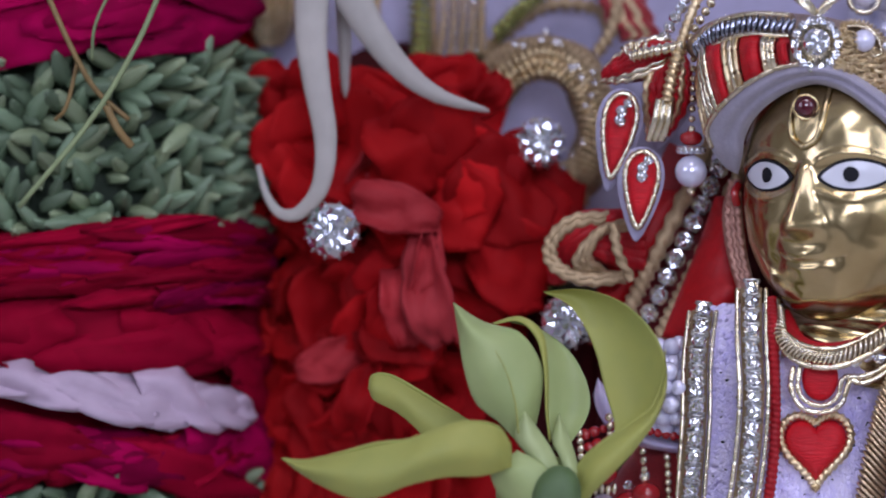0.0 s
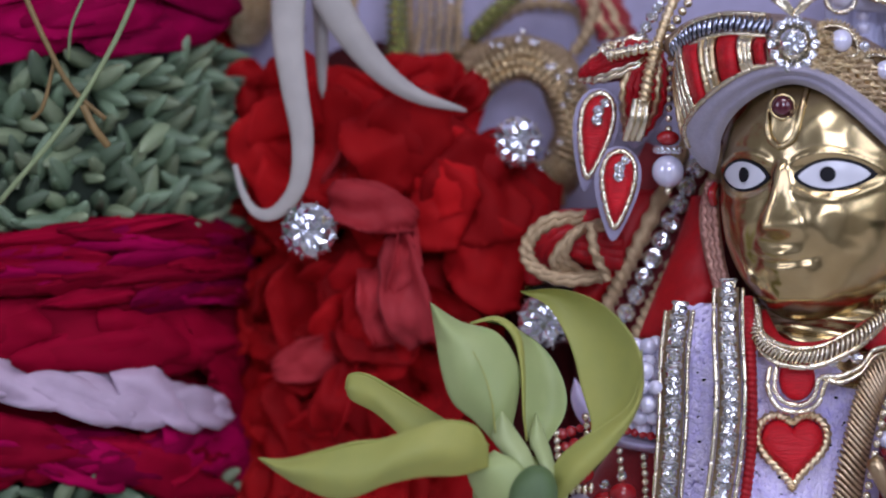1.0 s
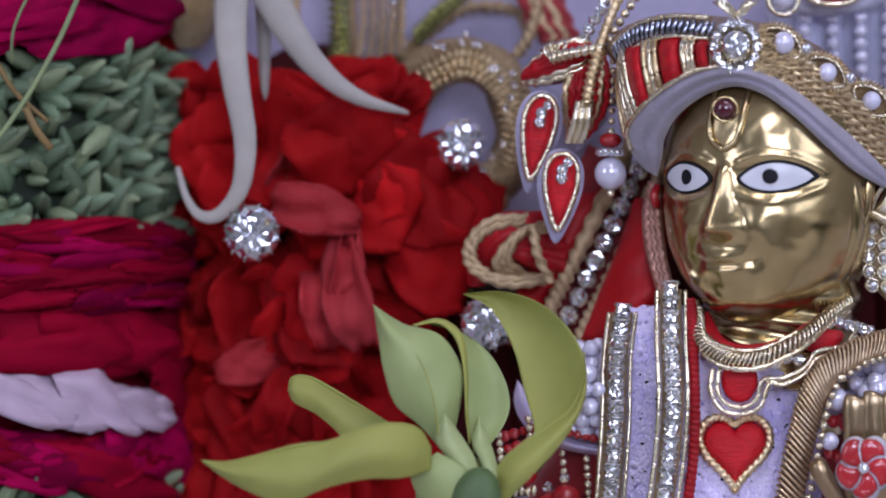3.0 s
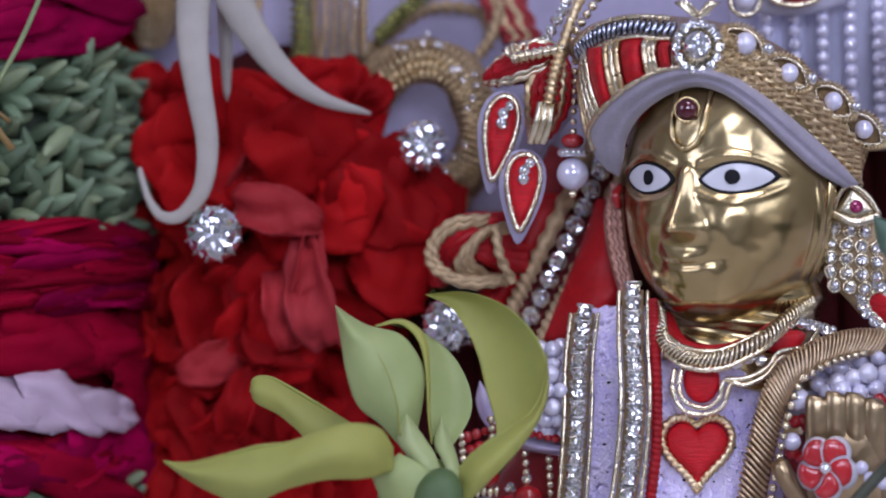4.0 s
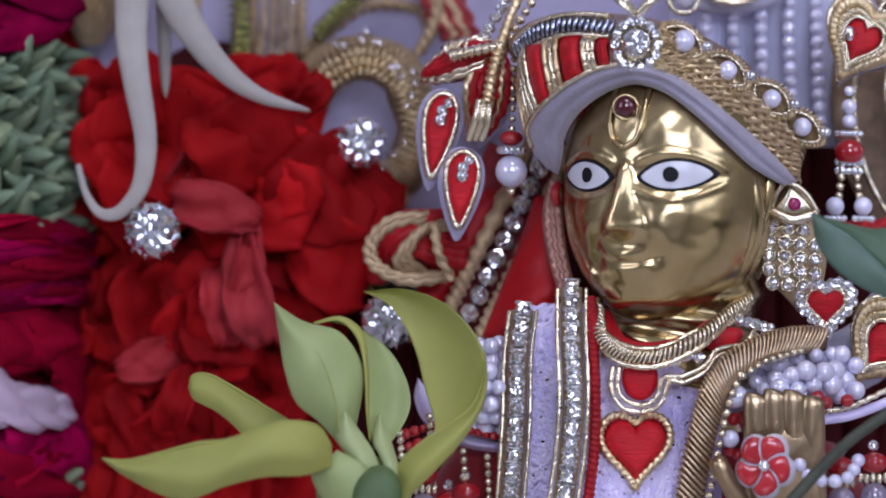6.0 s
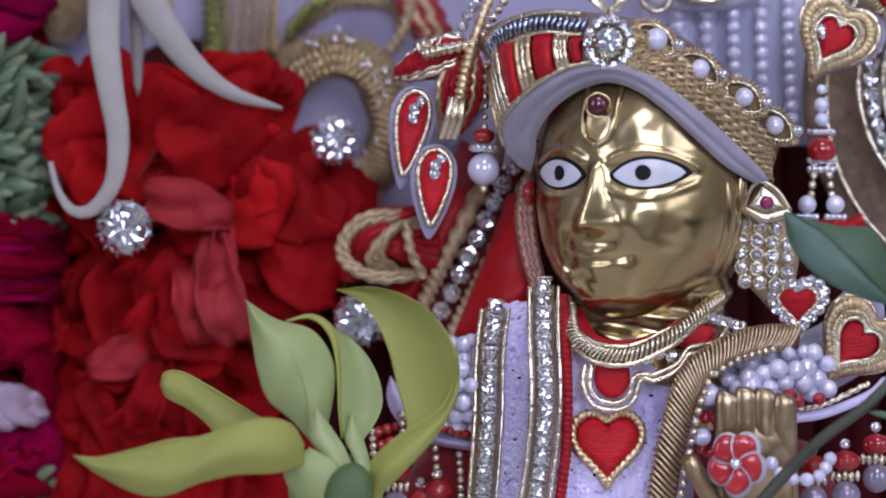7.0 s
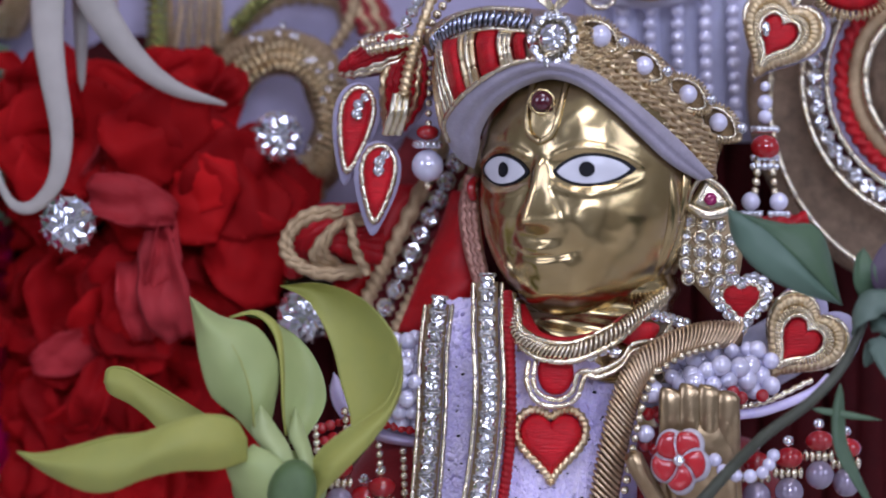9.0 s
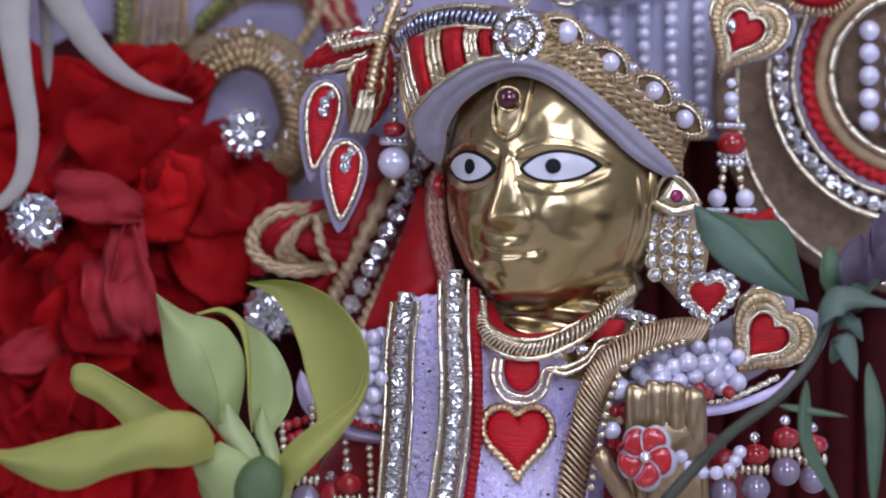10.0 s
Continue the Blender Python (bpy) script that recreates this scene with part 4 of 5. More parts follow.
for u, v, y, n, size, tilt in ((490, 330, 30, 7, 1.25, 25), (330, 250, 38, 7, 1.2, 30), (590, 410, 38, 7, 1.25, 20), (440, 560, 36, 7, 1.1, 35), (300, 560, 42, 7, 1.05, 40), (330, 720, 44, 7, 1.1, 42),
                               (520, 690, 43, 7, 1.1, 42), (240, 850, 46, 7, 1.0, 42), (430, 850, 45, 7, 1.1, 42), (560, 830, 46, 7, 1.0, 42)):
    red_flower(u, v, y, n, size, random.uniform(0, 60), tilt)
for k in range(26):
    u, v = 190 + 85 * (k % 6) + random.uniform(-30, 30), 230 + 150 * (k // 6) + random.uniform(-50, 50)
    if u > 560 and v < 330:
        continue
    red_flower(u, v, random.uniform(40, 52), 5, random.uniform(0.85, 1.15), random.uniform(0, 72), random.uniform(15, 45))
red_petal(510, 395, 22, -76, 1.35, 10, 10, 0.52, 1, True)
red_petal(478, 400, 23, 168, 1.7, 5, 15, 0.36, 2, True)
red_petal(500, 380, 23, 190, 1.6, 5, -15, 0.3, 0, True)
red_petal(535, 205, 36, -4, 0.95, 5, 0, 0.7, 3)
red_petal(560, 215, 33, 40, 0.8, 5, 20, 0.5, 2)
red_petal(520, 330, 26, -30, 1.5, 5, 10, 0.9, 6)
red_petal(470, 480, 27, -160, 1.3, 5, 10, 0.7, 0)
red_petal(455, 615, 25, -6, 1.2, 5, 10, 0.55, 1, True)
red_petal(330, 400, 33, -35, 0.9, 5, 10, 0.6, 0, True)
red_petal(260, 660, 33, 70, 1.0, 5, 10, 0.6, 1, True)
red_petal(350, 330, 30, 40, 0.9, 5, 25, 0.45, 2, True)
red_petal(600, 330, 30, 140, 1.2, 5, 15, 0.5, 2)
red_petal(520, 520, 30, 130, 1.2, 5, 15, 0.5, 3)
red_petal(400, 640, 30, 200, 1.2, 5, 15, 0.5, 4)
red_petal(540, 390, 27, 62, 1.4, 5, 0, 1.2, 4)
red_petal(560, 440, 26, 110, 1.25, 0, 0, 1.0, 5)

for u, v, y in ((120, 40, 52), (130, 0, 52)):
    red_flower(u, v, y, 5, 0.95, 20, 25)

tube_rose = thing("white_flower", P(330, -60, 30), "waxy white flower with long curling petals, hanging over the red bunch", "flower")
part("petal", tube([P(288, -60, 22), P(284, 60, 19), P(294, 150, 17), P(310, 250, 16), P(302, 330, 16), P(268, 377, 17), P(232, 382, 18), P(206, 350, 20), P(190, 295, 22)], lambda s: 0.0029 * (1 - s) ** 1.3 + 0.0005, 60, 12, 0.35), WHITE_PETAL, tube_rose)
part("petal", petal([P(340, -60, 25), P(343, 60, 24), P(345, 178, 24)], lambda s: 0.0016 * (1 - s) ** 0.4 + 0.0001, (1, 0, 0), 0.4, 0.0005, 14), WHITE_PETAL, tube_rose)
part("petal", petal([P(330, -60, 20), P(380, 40, 18), P(440, 120, 17), P(510, 172, 17), P(600, 200, 18)], lambda s: 0.0033 * (1 - s) ** 0.8 + 0.0003, (0.7, 0, 0.8), 0.25, 0.0005, 24), WHITE_PETAL, tube_rose)
part("calyx", tube([P(320, -120, 26), P(322, -60, 25), P(325, -20, 24)], lambda q: 0.003 + 0.003 * math.sin(math.pi * q), 12, 14), WHITE_PETAL, tube_rose)
part("stalk", tube([P(320, -110, 26), P(322, -200, 45), P(322, -240, 58)], 0.001, 10, 8), LEAF, tube_rose)
# ---- costume ----
vest = thing("vest", P(1150, 1000, 0), "white sequinned vest edged with crystals and red piping", "vest")
bm = bmesh.new()
bmesh.ops.create_grid(bm, x_segments=40, y_segments=30, size=1.0)
for w in bm.verts:
    u = 1140 + 190 * w.co.x
    v = 790 + 250 * w.co.y
    narrow = 1 - 0.25 * max(0, (640 - v) / 100)
    w.co = P(1140 + 190 * w.co.x * min(1, narrow), v, (14 if v < 645 and u > 1112 else 0) - 10.5 + 9 * (abs(u - 1160) / 190) ** 2.5 + 6 * max(0, (640 - v) / 100) ** 2)
bmesh.ops.solidify(bm, geom=list(bm.faces), thickness=0.0008)
part("cloth", bm, SEQUIN, vest)


def vest_y(u, v):
    return -10.5 + 9 * (abs(u - 1160) / 190) ** 2.5 + 6 * max(0, (640 - v) / 100) ** 2


bm = bmesh.new()
for k in range(6500):
    u, v = random.uniform(985, 1300), random.uniform(545, 930)
    if v < 640 and u > 1040:
        continue
    c = P(u, v, vest_y(u, v) - 0.35)
    turn = pose(0, 0, 0, random.gauss(0, 16), 0, random.gauss(0, 16)).to_3x3()
    r = random.uniform(0.0004, 0.0007)
    bm.faces.new([bm.verts.new(c + turn @ Vector((r * math.cos(j * math.pi / 3), -0.0002 * (j % 2), r * math.sin(j * math.pi / 3)))) for j in range(6)])
tagged(part("sequin", bm, SEQUIN, vest, "bluish white sequins", False), kind="stuff")
# Dark discs laid over the sequins, painting the shade of tiny gaps.
bm = bmesh.new()
for k in range(90):
    u, v = random.uniform(990, 1295), random.uniform(640, 930)
    c, r = P(u, v, vest_y(u, v) - 0.75), random.uniform(0.0001, 0.00028)
    bm.faces.new([bm.verts.new(c + Vector((1.6 * r * math.cos(j * math.pi / 3), 0, r * math.sin(j * math.pi / 3)))) for j in range(6)])
tagged(part("speck", bm, EYE_GAP_DARK, vest, "tiny dark discs standing in for shaded gaps between the sequins", False), kind="stuff")
BAND_A = [P(978, 552, -3), P(968, 640, -6), P(966, 740, -8), P(958, 860, -9), P(950, 960, -9)]
BAND_B = [P(1064, 512, -8), P(1064, 600, -12), P(1068, 700, -14), P(1062, 800, -14), P(1048, 900, -14), P(1036, 960, -14)]
for band, w in ((BAND_A, 20), (BAND_B, 21)):
    band_part = part("crystal_band", sheet([p + Vector((-0.0019, 0.0010, 0)) for p in band], [p + Vector((0.0019, 0.0010, 0)) for p in band], 0.0001, 0.0004, 20, 4), GOLD_OLD, vest, "dull metal ground under the stones")
    stone_row(band_part, band, 0.00142, 0.0029)
    for p, d in even_pts(band, 0.0029):
        piece("setting", SETTING, band_part, p + Vector((0, 0.0002, 0)), pose(0, 0, 0, 0, math.degrees(math.atan2(d.x, -d.z)) * -1, 0).to_3x3(), 0.00145)
    for s in (-1, 1):
        part("gold_edge", bugle([p + Vector((s * w * 0.0001 * 1.2, -0.0004, 0)) for p in band], 0.00042, 0.0042), GOLD_PALE, band_part)
part("piping", cord([P(1098, 530, -9), P(1102, 600, -12), P(1106, 700, -13), P(1104, 800, -13), P(1092, 900, -13), P(1082, 960, -13)], 0.00095, 0.0009, lobes=1, depth=0.1), RED_SATIN, vest, "red stitched piping")
part("piping", tube([P(955, 570, 0), P(948, 640, -2), P(945, 740, -3)], 0.0007, 12, 8), RED_SATIN, vest)
EDGE = [P(1264, 960, -14), P(1274, 870, -15), P(1292, 780, -16), P(1312, 706, -17), P(1342, 656, -16), P(1395, 622, -12), P(1450, 606, -8), P(1505, 604, -4)]
part("side_edge", coil(EDGE, 0.0023, 0.0013, 0.00029, 0.0009, 0, 12, 0.0015), GOLD_ROSE, vest, "coiled gold purl edge")
part("side_edge_core", tube([p + Vector((0.0006, 0.0004, 0)) for p in EDGE], 0.0021, 50, 12, 0.5), PURL_CORE, vest, "brown cord inside the purl")

heart = thing("heart_patch", P(1160, 800, -11), "red satin heart with a gold cord edge on the vest", "patch")
hl = heart_line(1177, 803, 55, 63)
part("padding", puff(hl, (1177, 803, -11.5), 0.0018, 96, 16), RED_STITCH, heart)
part("gold_cord", cord(closed(heart_line(1177, 803, 62, 72), -12, 60), 0.00075, 0.0009, lobes=2, depth=0.2), GOLD, heart)

collar = thing("collar", P(1220, 600, -10), "red collar with gold cords, wire scallops and crystals", "collar")
part("red_band", tube([P(1116, 560, -7), P(1148, 612, -13.5), P(1205, 626, -15), P(1275, 608, -13), P(1345, 560, -6)], 0.0017, 40, 12, 0.5), RED_SATIN, collar)
NECK = [P(1108, 545, -7), P(1118, 600, -13), P(1160, 630, -16.5), P(1220, 632, -17), P(1290, 600, -15), P(1340, 560, -10), P(1380, 530, -5)]
part("gold_cord", coil(NECK, 0.00115, 0.0011, 0.0003, 0.00088, 0, 12, 0.0005), GOLD_PALE, collar)
part("cord_core", tube(NECK, 0.00095, 50, 10), PURL_CORE, collar)
part("gold_cord", bugle([p + Vector((0, -0.0006, -0.0018)) for p in NECK], 0.00055, 0.004), GOLD_PALE, collar)
part("gold_cord", bugle([p + Vector((0.0002, 0.0006, 0.0014)) for p in NECK[:5]], 0.0005, 0.004), GOLD_PALE, collar)
part("red_tab", puff(oval_line(1185, 672, 32, 40), (1185, 672, -14.5), 0.001), RED_STITCH, collar)
part("red_tab", puff(oval_line(1335, 603, 36, 17, -0.35), (1335, 603, -11), 0.001), RED_SATIN, collar)
for o in (0, 12):
    part("scallop", bugle([P(1150 - o, 650, -15), P(1146 - o, 690, -15.5), P(1160 - o * 0.6, 712 + o, -15.5), P(1190, 720 + o, -15.5), P(1215 + o * 0.6, 705 + o, -15.5), P(1226 + o, 672 + o * 0.5, -15.5),
                           P(1262, 668 + o, -15.5), P(1300, 650 + o, -15), P(1322, 622 + o, -13.5), P(1370, 610 + o, -11), P(1392, 580 + o, -8)], 0.00048, 0.0028), GOLD_PALE, collar)
stone_row(collar, [P(1248, 642, -16), P(1270, 632, -15.5), P(1290, 636, -15)], 0.0011, 0.002)
stone_row(collar, [P(1362, 570, -10), P(1392, 578, -8), P(1415, 585, -6)], 0.0011, 0.002)

sleeve_a = thing("pearl_sleeve", P(920, 700, 5), "clustered pearl sleeve half hidden behind the lime flower", "sleeve", "pearl sleeves")
sleeve_b = thing("pearl_sleeve", P(1450, 680, 0), "clustered pearl sleeve with red and gold beads over the palm", "sleeve", "pearl sleeves")


def cluster(sleeve, u0, u1, v0, v1, y0, bulge, r, slope=0.0):
    step = r * 20000 * 0.84
    nv, nu = max(2, round((v1 - v0) / step)), max(2, round((u1 - u0) / step))
    for i in range(nv + 1):
        for j in range(nu + 1):
            a, b = (j + 0.5 * (i % 2)) / nu, i / nv
            u, v = u0 + (u1 - u0) * a, v0 + (v1 - v0) * b + slope * (a - 0.5)
            y = y0 - bulge * math.sin(math.pi * min(max(b, 0), 1)) * math.sin(math.pi * min(max(a, 0.0), 1)) ** 0.5
            piece("pearl", PEARL_MESH, sleeve, P(u + random.uniform(-6, 6), v + random.uniform(-6, 6), y + random.uniform(-0.8, 0.8)), None, r * random.uniform(0.82, 1.15))


cluster(sleeve_a, 895, 940, 612, 765, -1, 7, 0.0015)
cluster(sleeve_b, 1378, 1548, 640, 712, -5, 8, 0.00165, -26)
cluster(sleeve_b, 1392, 1540, 648, 700, -2, 5, 0.0017, -26)
part("under_sleeve", tube([P(945, 625, 11), P(920, 700, 9), P(905, 790, 10)], 0.0045, 16, 16), WHITE_CLOTH, sleeve_a)
part("under_sleeve", tube([P(1330, 690, 8), P(1440, 680, 5), P(1560, 640, 8), P(1620, 600, 10)], 0.0058, 16, 16), WHITE_CLOTH, sleeve_b)
part("white_cuff", sheet([P(792, 672, 8), P(786, 712, 7), P(808, 756, 6), P(870, 794, 4), P(970, 810, 3)], [P(792, 672, 8), P(820, 706, 6), P(846, 748, 5), P(892, 778, 3), P(970, 792, 2)], 0.0022, 0.0012, 24, 10), SEQUIN, sleeve_a, "white cloth cuff")
for k in range(6):
    piece("red_bead", BEAD_RED, sleeve_a, P(885 + 14 * k, 766 + 3 * k, -2), None, 0.0008)
pearl_row(sleeve_b, [P(1362, 668, -16), P(1342, 720, -18), P(1326, 790, -18), P(1308, 880, -18)], 0.00075, 0.0019, BEAD_GOLD, "gold_bead")
pearl_row(sleeve_b, [P(1368, 668, -16), P(1410, 642, -14), P(1470, 624, -9)], 0.0007, 0.0016, BEAD_GOLD, "gold_bead")
for u, v, r in ((1355, 705, 0.0021), (1345, 780, 0.0016)):
    piece("pearl", PEARL_MESH, sleeve_b, P(u, v, -14), None, r)
for u, v in ((1350, 745), (1365, 742), (1372, 752), (1345, 800), (1362, 808), (1515, 716), (1552, 712), (1500, 706)):
    piece("red_bead", BEAD_RED, sleeve_b, P(u, v, -12), None, 0.0012)

skirt = thing("beaded_skirt", P(1200, 1000, 5), "dark red skirt hung with beads and pearls", "skirt")
part("cloth", tube([P(1200, 790, 16), P(1200, 880, 14), P(1200, 1040, 12)], lambda q: 0.034 + 0.012 * q, 12, 48, 0.42), RED_CLOTH, skirt)
for u, v0, v1 in ((872, 802, 850), (938, 812, 890), (812, 742, 786), (836, 735, 776), (760, 770, 810), (915, 812, 900)):
    pearl_row(skirt, [P(u, v0, -1), P(u + 2, (v0 + v1) / 2, -1.5), P(u + 3, v1, -1)], 0.00075, 0.0015, BEAD_GOLD, "gold_bead")
for i in range(14):
    piece("red_bead", BEAD_RED, skirt, P(770 + 16 * (i % 5) + 6 * (i // 5), 772 + 22 * (i // 5) - 5 * (i % 5), 0), None, random.uniform(0.0007, 0.0011))


def bead_column(u, v, y, r=0.0026):
    """A silver bead, a red bead, a ring of small gold beads and a pearl, one under another."""
    piece("silver_bead", STONE_SMALL, skirt, P(u, v, y), None, 0.001)
    piece("red_bead", BEAD_RED, skirt, P(u + 2, v + 30, y), None, (r, r * 0.9, r * 0.75))
    for k in range(5):
        piece("gold_bead", BEAD_GOLD, skirt, P(u - 22 + 11 * k, v + 56 + 2 * (k % 2), y - 1 + 0.4 * abs(k - 2)), None, (0.0006, 0.0007, 0.0011))
    piece("pearl", PEARL_DARK, skirt, P(u + 2, v + 90, y), None, r)


for u, v, y in ((800, 812, 0), (876, 846, -1), (846, 862, 1), (1598, 792, -5), (1652, 762, -4), (1700, 775, -1), (1540, 800, -4)):
    bead_column(u, v, y)
part("edge", tube([P(1495, 748, -8), P(1560, 738, -8), P(1640, 706, -6), P(1670, 680, -3)], 0.0009, 20, 10, 1.0), SEQUIN, skirt, "white cloth edge")
part("edge_cord", cord([P(1495, 734, -9), P(1560, 722, -9), P(1640, 684, -7)], 0.0005, 0.0016, lobes=1), GOLD_PALE, skirt)

bracelet = thing("pearl_bracelet", P(1500, 850, -18), "string of white pearls round the statue's wrist", "bracelet")
pearl_row(bracelet, [P(1468, 826, -20), P(1490, 850, -21), P(1530, 855, -21), P(1556, 846, -20), P(1572, 818, -17)], 0.0012, 0.0023)

blossom = thing("enamel_flower", P(1420, 825, -24), "red and white enamel flower with a crystal centre", "ornament")


def lobed_line(cu, cv, w, h):
    def line(a):
        r = 0.76 + 0.24 * abs(math.cos(2.5 * (a - 0.6))) ** 0.7
        return cu + w * r * math.sin(a), cv - h * r * math.cos(a)
    return line


def blade_line(cu, cv, w, h, a0, a1):
    """One swirled petal of a pinwheel between two angles."""
    rim = [(a0, q) for q in np.linspace(0.18, 0.82, 8)] + [(a0 + (a1 - a0) * t, 0.82 + 0.14 * math.sin(math.pi * t)) for t in np.linspace(0, 1, 12)[1:-1]] + [(a1, q) for q in np.linspace(0.82, 0.18, 8)]
    rim = [(cu + w * q * math.sin(a + 0.45 * q * q), cv - h * q * math.cos(a + 0.45 * q * q)) for a, q in rim]

    def line(a):
        t = (a / (2 * math.pi)) % 1.0 * len(rim)
        k = int(t) % len(rim)
        p, q = rim[k], rim[(k + 1) % len(rim)]
        return p[0] + (q[0] - p[0]) * (t - int(t)), p[1] + (q[1] - p[1]) * (t - int(t))
    return line


part("base", puff(lobed_line(1408, 827, 55, 62), (1408, 827, -20.6), 0.0026, 80, 6, 0.002), ENAMEL_WHITE, blossom, "white enamel base")
for k in range(5):
    a = radians(72 * k - 22)
    b = a + radians(36)
    mid = (1404 + 26 * math.sin(b + 0.2), 826 - 30 * math.cos(b + 0.2))
    part("petal", puff(blade_line(1404, 826, 51, 58, a + 0.07, a + radians(72) - 0.07), (*mid, -23.2), 0.0006, 52, 5), ENAMEL_RED, blossom, "red enamel petal")
piece("stone", STONE_SMALL, blossom, P(1404, 827, -24.6), None, 0.0011)

# ---- the plume at the turban's side ----


def drop_patch(cu, cv, w, h, turn, y):
    g = thing("teardrop_patch", P(cu, cv, y), "red satin teardrop edged with gold cord on lilac felt", "patch", "teardrop patches")
    part("felt", puff(drop_line(cu - 2, cv + 8, w + 20, h + 22, turn), (cu, cv, y + 2), 0.0008), FELT, g, "lilac felt backing")
    part("padding", puff(drop_line(cu, cv, w, h, turn), (cu, cv, y), 0.0014), RED_STITCH, g)
    part("gold_cord", bugle(closed(drop_line(cu, cv, w + 4, h + 5, turn), y, 48), 0.0006, 0.0016), GOLD_PALE, g)
    c, s = math.cos(turn), math.sin(turn)
    for du, dv, r in ((0, -0.62 * h, 0.0011), (0, -0.38 * h, 0.0011), (9, -0.85 * h, 0.0009)):
        piece("stone", STONE_SMALL, g, P(cu + c * du - s * dv, cv + s * du + c * dv, y - 2.2), None, r)


drop_patch(827, 243, 30, 70, 0.17, 4)
drop_patch(868, 339, 31, 62, 0.08, 2)

plume = thing("plume", P(900, 150, 12), "twisted red and gold cord plume at the turban's side", "plume")
for k in range(-3, 4):
    m = GOLD_PALE if abs(k) == 3 or k == 2 else RED_SATIN
    part("strand", cord([P(942, 88 + k, 6), P(890, 100 + 9 * k, 3 + 0.4 * abs(k)), P(835, 122 + 8 * k, 5 + 0.5 * abs(k)), P(802, 138 + 2 * k, 9)], 0.00068, 0.0026, depth=0.22), m, plume)
    m = GOLD if k in (-3, 2) else RED_SATIN
    part("strand", cord([P(938 + k, 98, 7), P(918 + 11 * k, 140, 3 + 0.4 * abs(k)), P(912 + 11 * k, 190, 4 + 0.5 * abs(k)), P(900 + 5 * k, 240, 9)], 0.00075, 0.0026, depth=0.22), m, plume)
for k in (-1, 0, 1):
    part("gold_bar", cord([P(912 + 10 * k, 180, 1), P(905 + 12 * k, 215, 0.5), P(893 + 11 * k, 252, 2)], 0.0007, 0.006, depth=0.1), GOLD_PALE, plume)
part("gold_cord", cord([P(990, -40, 5), P(960, 20, 2), P(938, 82, 0)], 0.0009, 0.0016, lobes=1, depth=0.15), GOLD, plume)
part("gold_cord", cord([P(938, 84, 0), P(925, 130, -1), P(915, 182, -1)], 0.0011, 0.0012, lobes=1, depth=0.2), GOLD, plume)
part("gold_cord", cord([P(850, 104, 0), P(890, 94, -1), P(940, 84, 0)], 0.001, 0.0012, lobes=1, depth=0.2), GOLD_PALE, plume)
part("wire_curl", coil([P(838, 96, 3), P(858, 84, 2), P(880, 86, 3)], 0.0009, 0.0009, 0.0003, 0.0011), GOLD_PALE, plume)
stone_row(plume, [P(910, 68, 5), P(925, 40, 4), P(945, 5, 4), P(955, -40, 4)], 0.0012, 0.0021)
pearl_row(plume, [P(1012, -20, 4), P(985, 20, 3), P(960, 60, 2), P(950, 88, 2)], 0.00085, 0.0019, BEAD_GOLD, "gold_bead")
# Dark backings added so that the gaps between the strands read as shade.
part("backing", puff(drop_line(912, 172, 46, 72, 0.25), (912, 172, 9), 0.001), RED_CLOTH, plume, "dark red backing added for the shaded gaps between strands")
part("backing", puff(oval_line(872, 116, 64, 30, -0.3), (872, 116, 10), 0.001), RED_CLOTH, plume, "dark red backing added for the shaded gaps between strands")
part("felt", puff(drop_line(918, 190, 56, 80, 0.3), (918, 190, 12), 0.0008), FELT, plume, "lilac felt backing")
part("stem", tube([P(930, 150, 12), P(940, 140, 40), P(950, 130, 58)], 0.002, 10, 10), GOLD_OLD, plume)

tassel = thing("pearl_tassel", P(957, 300, 3), "hanging pearl tassel with red bead and crystal ring", "tassel")
pearl_row(tassel, [P(962, 90, 3), P(960, 160, 2), P(958, 232, 2)], 0.00065, 0.0017, BEAD_GOLD, "gold_bead")
piece("red_bead", BEAD_RED, tassel, P(957, 248, 2), None, (0.0021, 0.0021, 0.0014))
for k in range(7):
    a = math.pi * k / 6 + math.pi
    piece("stone", STONE_SMALL, tassel, P(957 + 20 * math.cos(a), 269, 2 + 2.0 * math.sin(a)), None, 0.00075)
piece("pearl", PEARL_MESH, tassel, P(957, 307, 2), None, 0.0029)
piece("gold_bead", BEAD_GOLD, tassel, P(957, 342, 2), None, 0.0008)

sash = thing("sash", P(930, 480, 22), "red sash with gold braid and a row of crystals", "sash")
part("cloth", petal([P(1010, 300, 20), P(950, 420, 20), P(890, 540, 20), P(850, 640, 20)], lambda s: 0.0105, (1, 0, 0.4), 0.05, 0.0006, 16, 8), RED_CLOTH, sash)
stone_row(sash, [P(1020, 270, 17), P(978, 360, 16), P(935, 450, 15), P(890, 545, 15), P(850, 620, 15)], 0.0019, 0.0036)
for o in (-34, 34):
    part("gold_braid", cord([P(1030 + o, 255 + o * 0.35, 18), P(938 + o, 450 + o * 0.35, 15), P(890 + o, 545 + o * 0.35, 15), P(850 + o, 630 + o * 0.35, 15)], 0.0014, 0.0026, lobes=2, depth=0.2), GOLD_OLD, sash)
part("fold", sheet([P(1000, 350, 14), P(972, 430, 13), P(940, 510, 12), P(905, 600, 13)], [P(1060, 350, 14), P(1058, 430, 8), P(1050, 510, 6), P(1000, 610, 8)], 0.003, 0.001, 24, 12, 0.0015, 3), RED_BRIGHT, sash, "bright red satin")
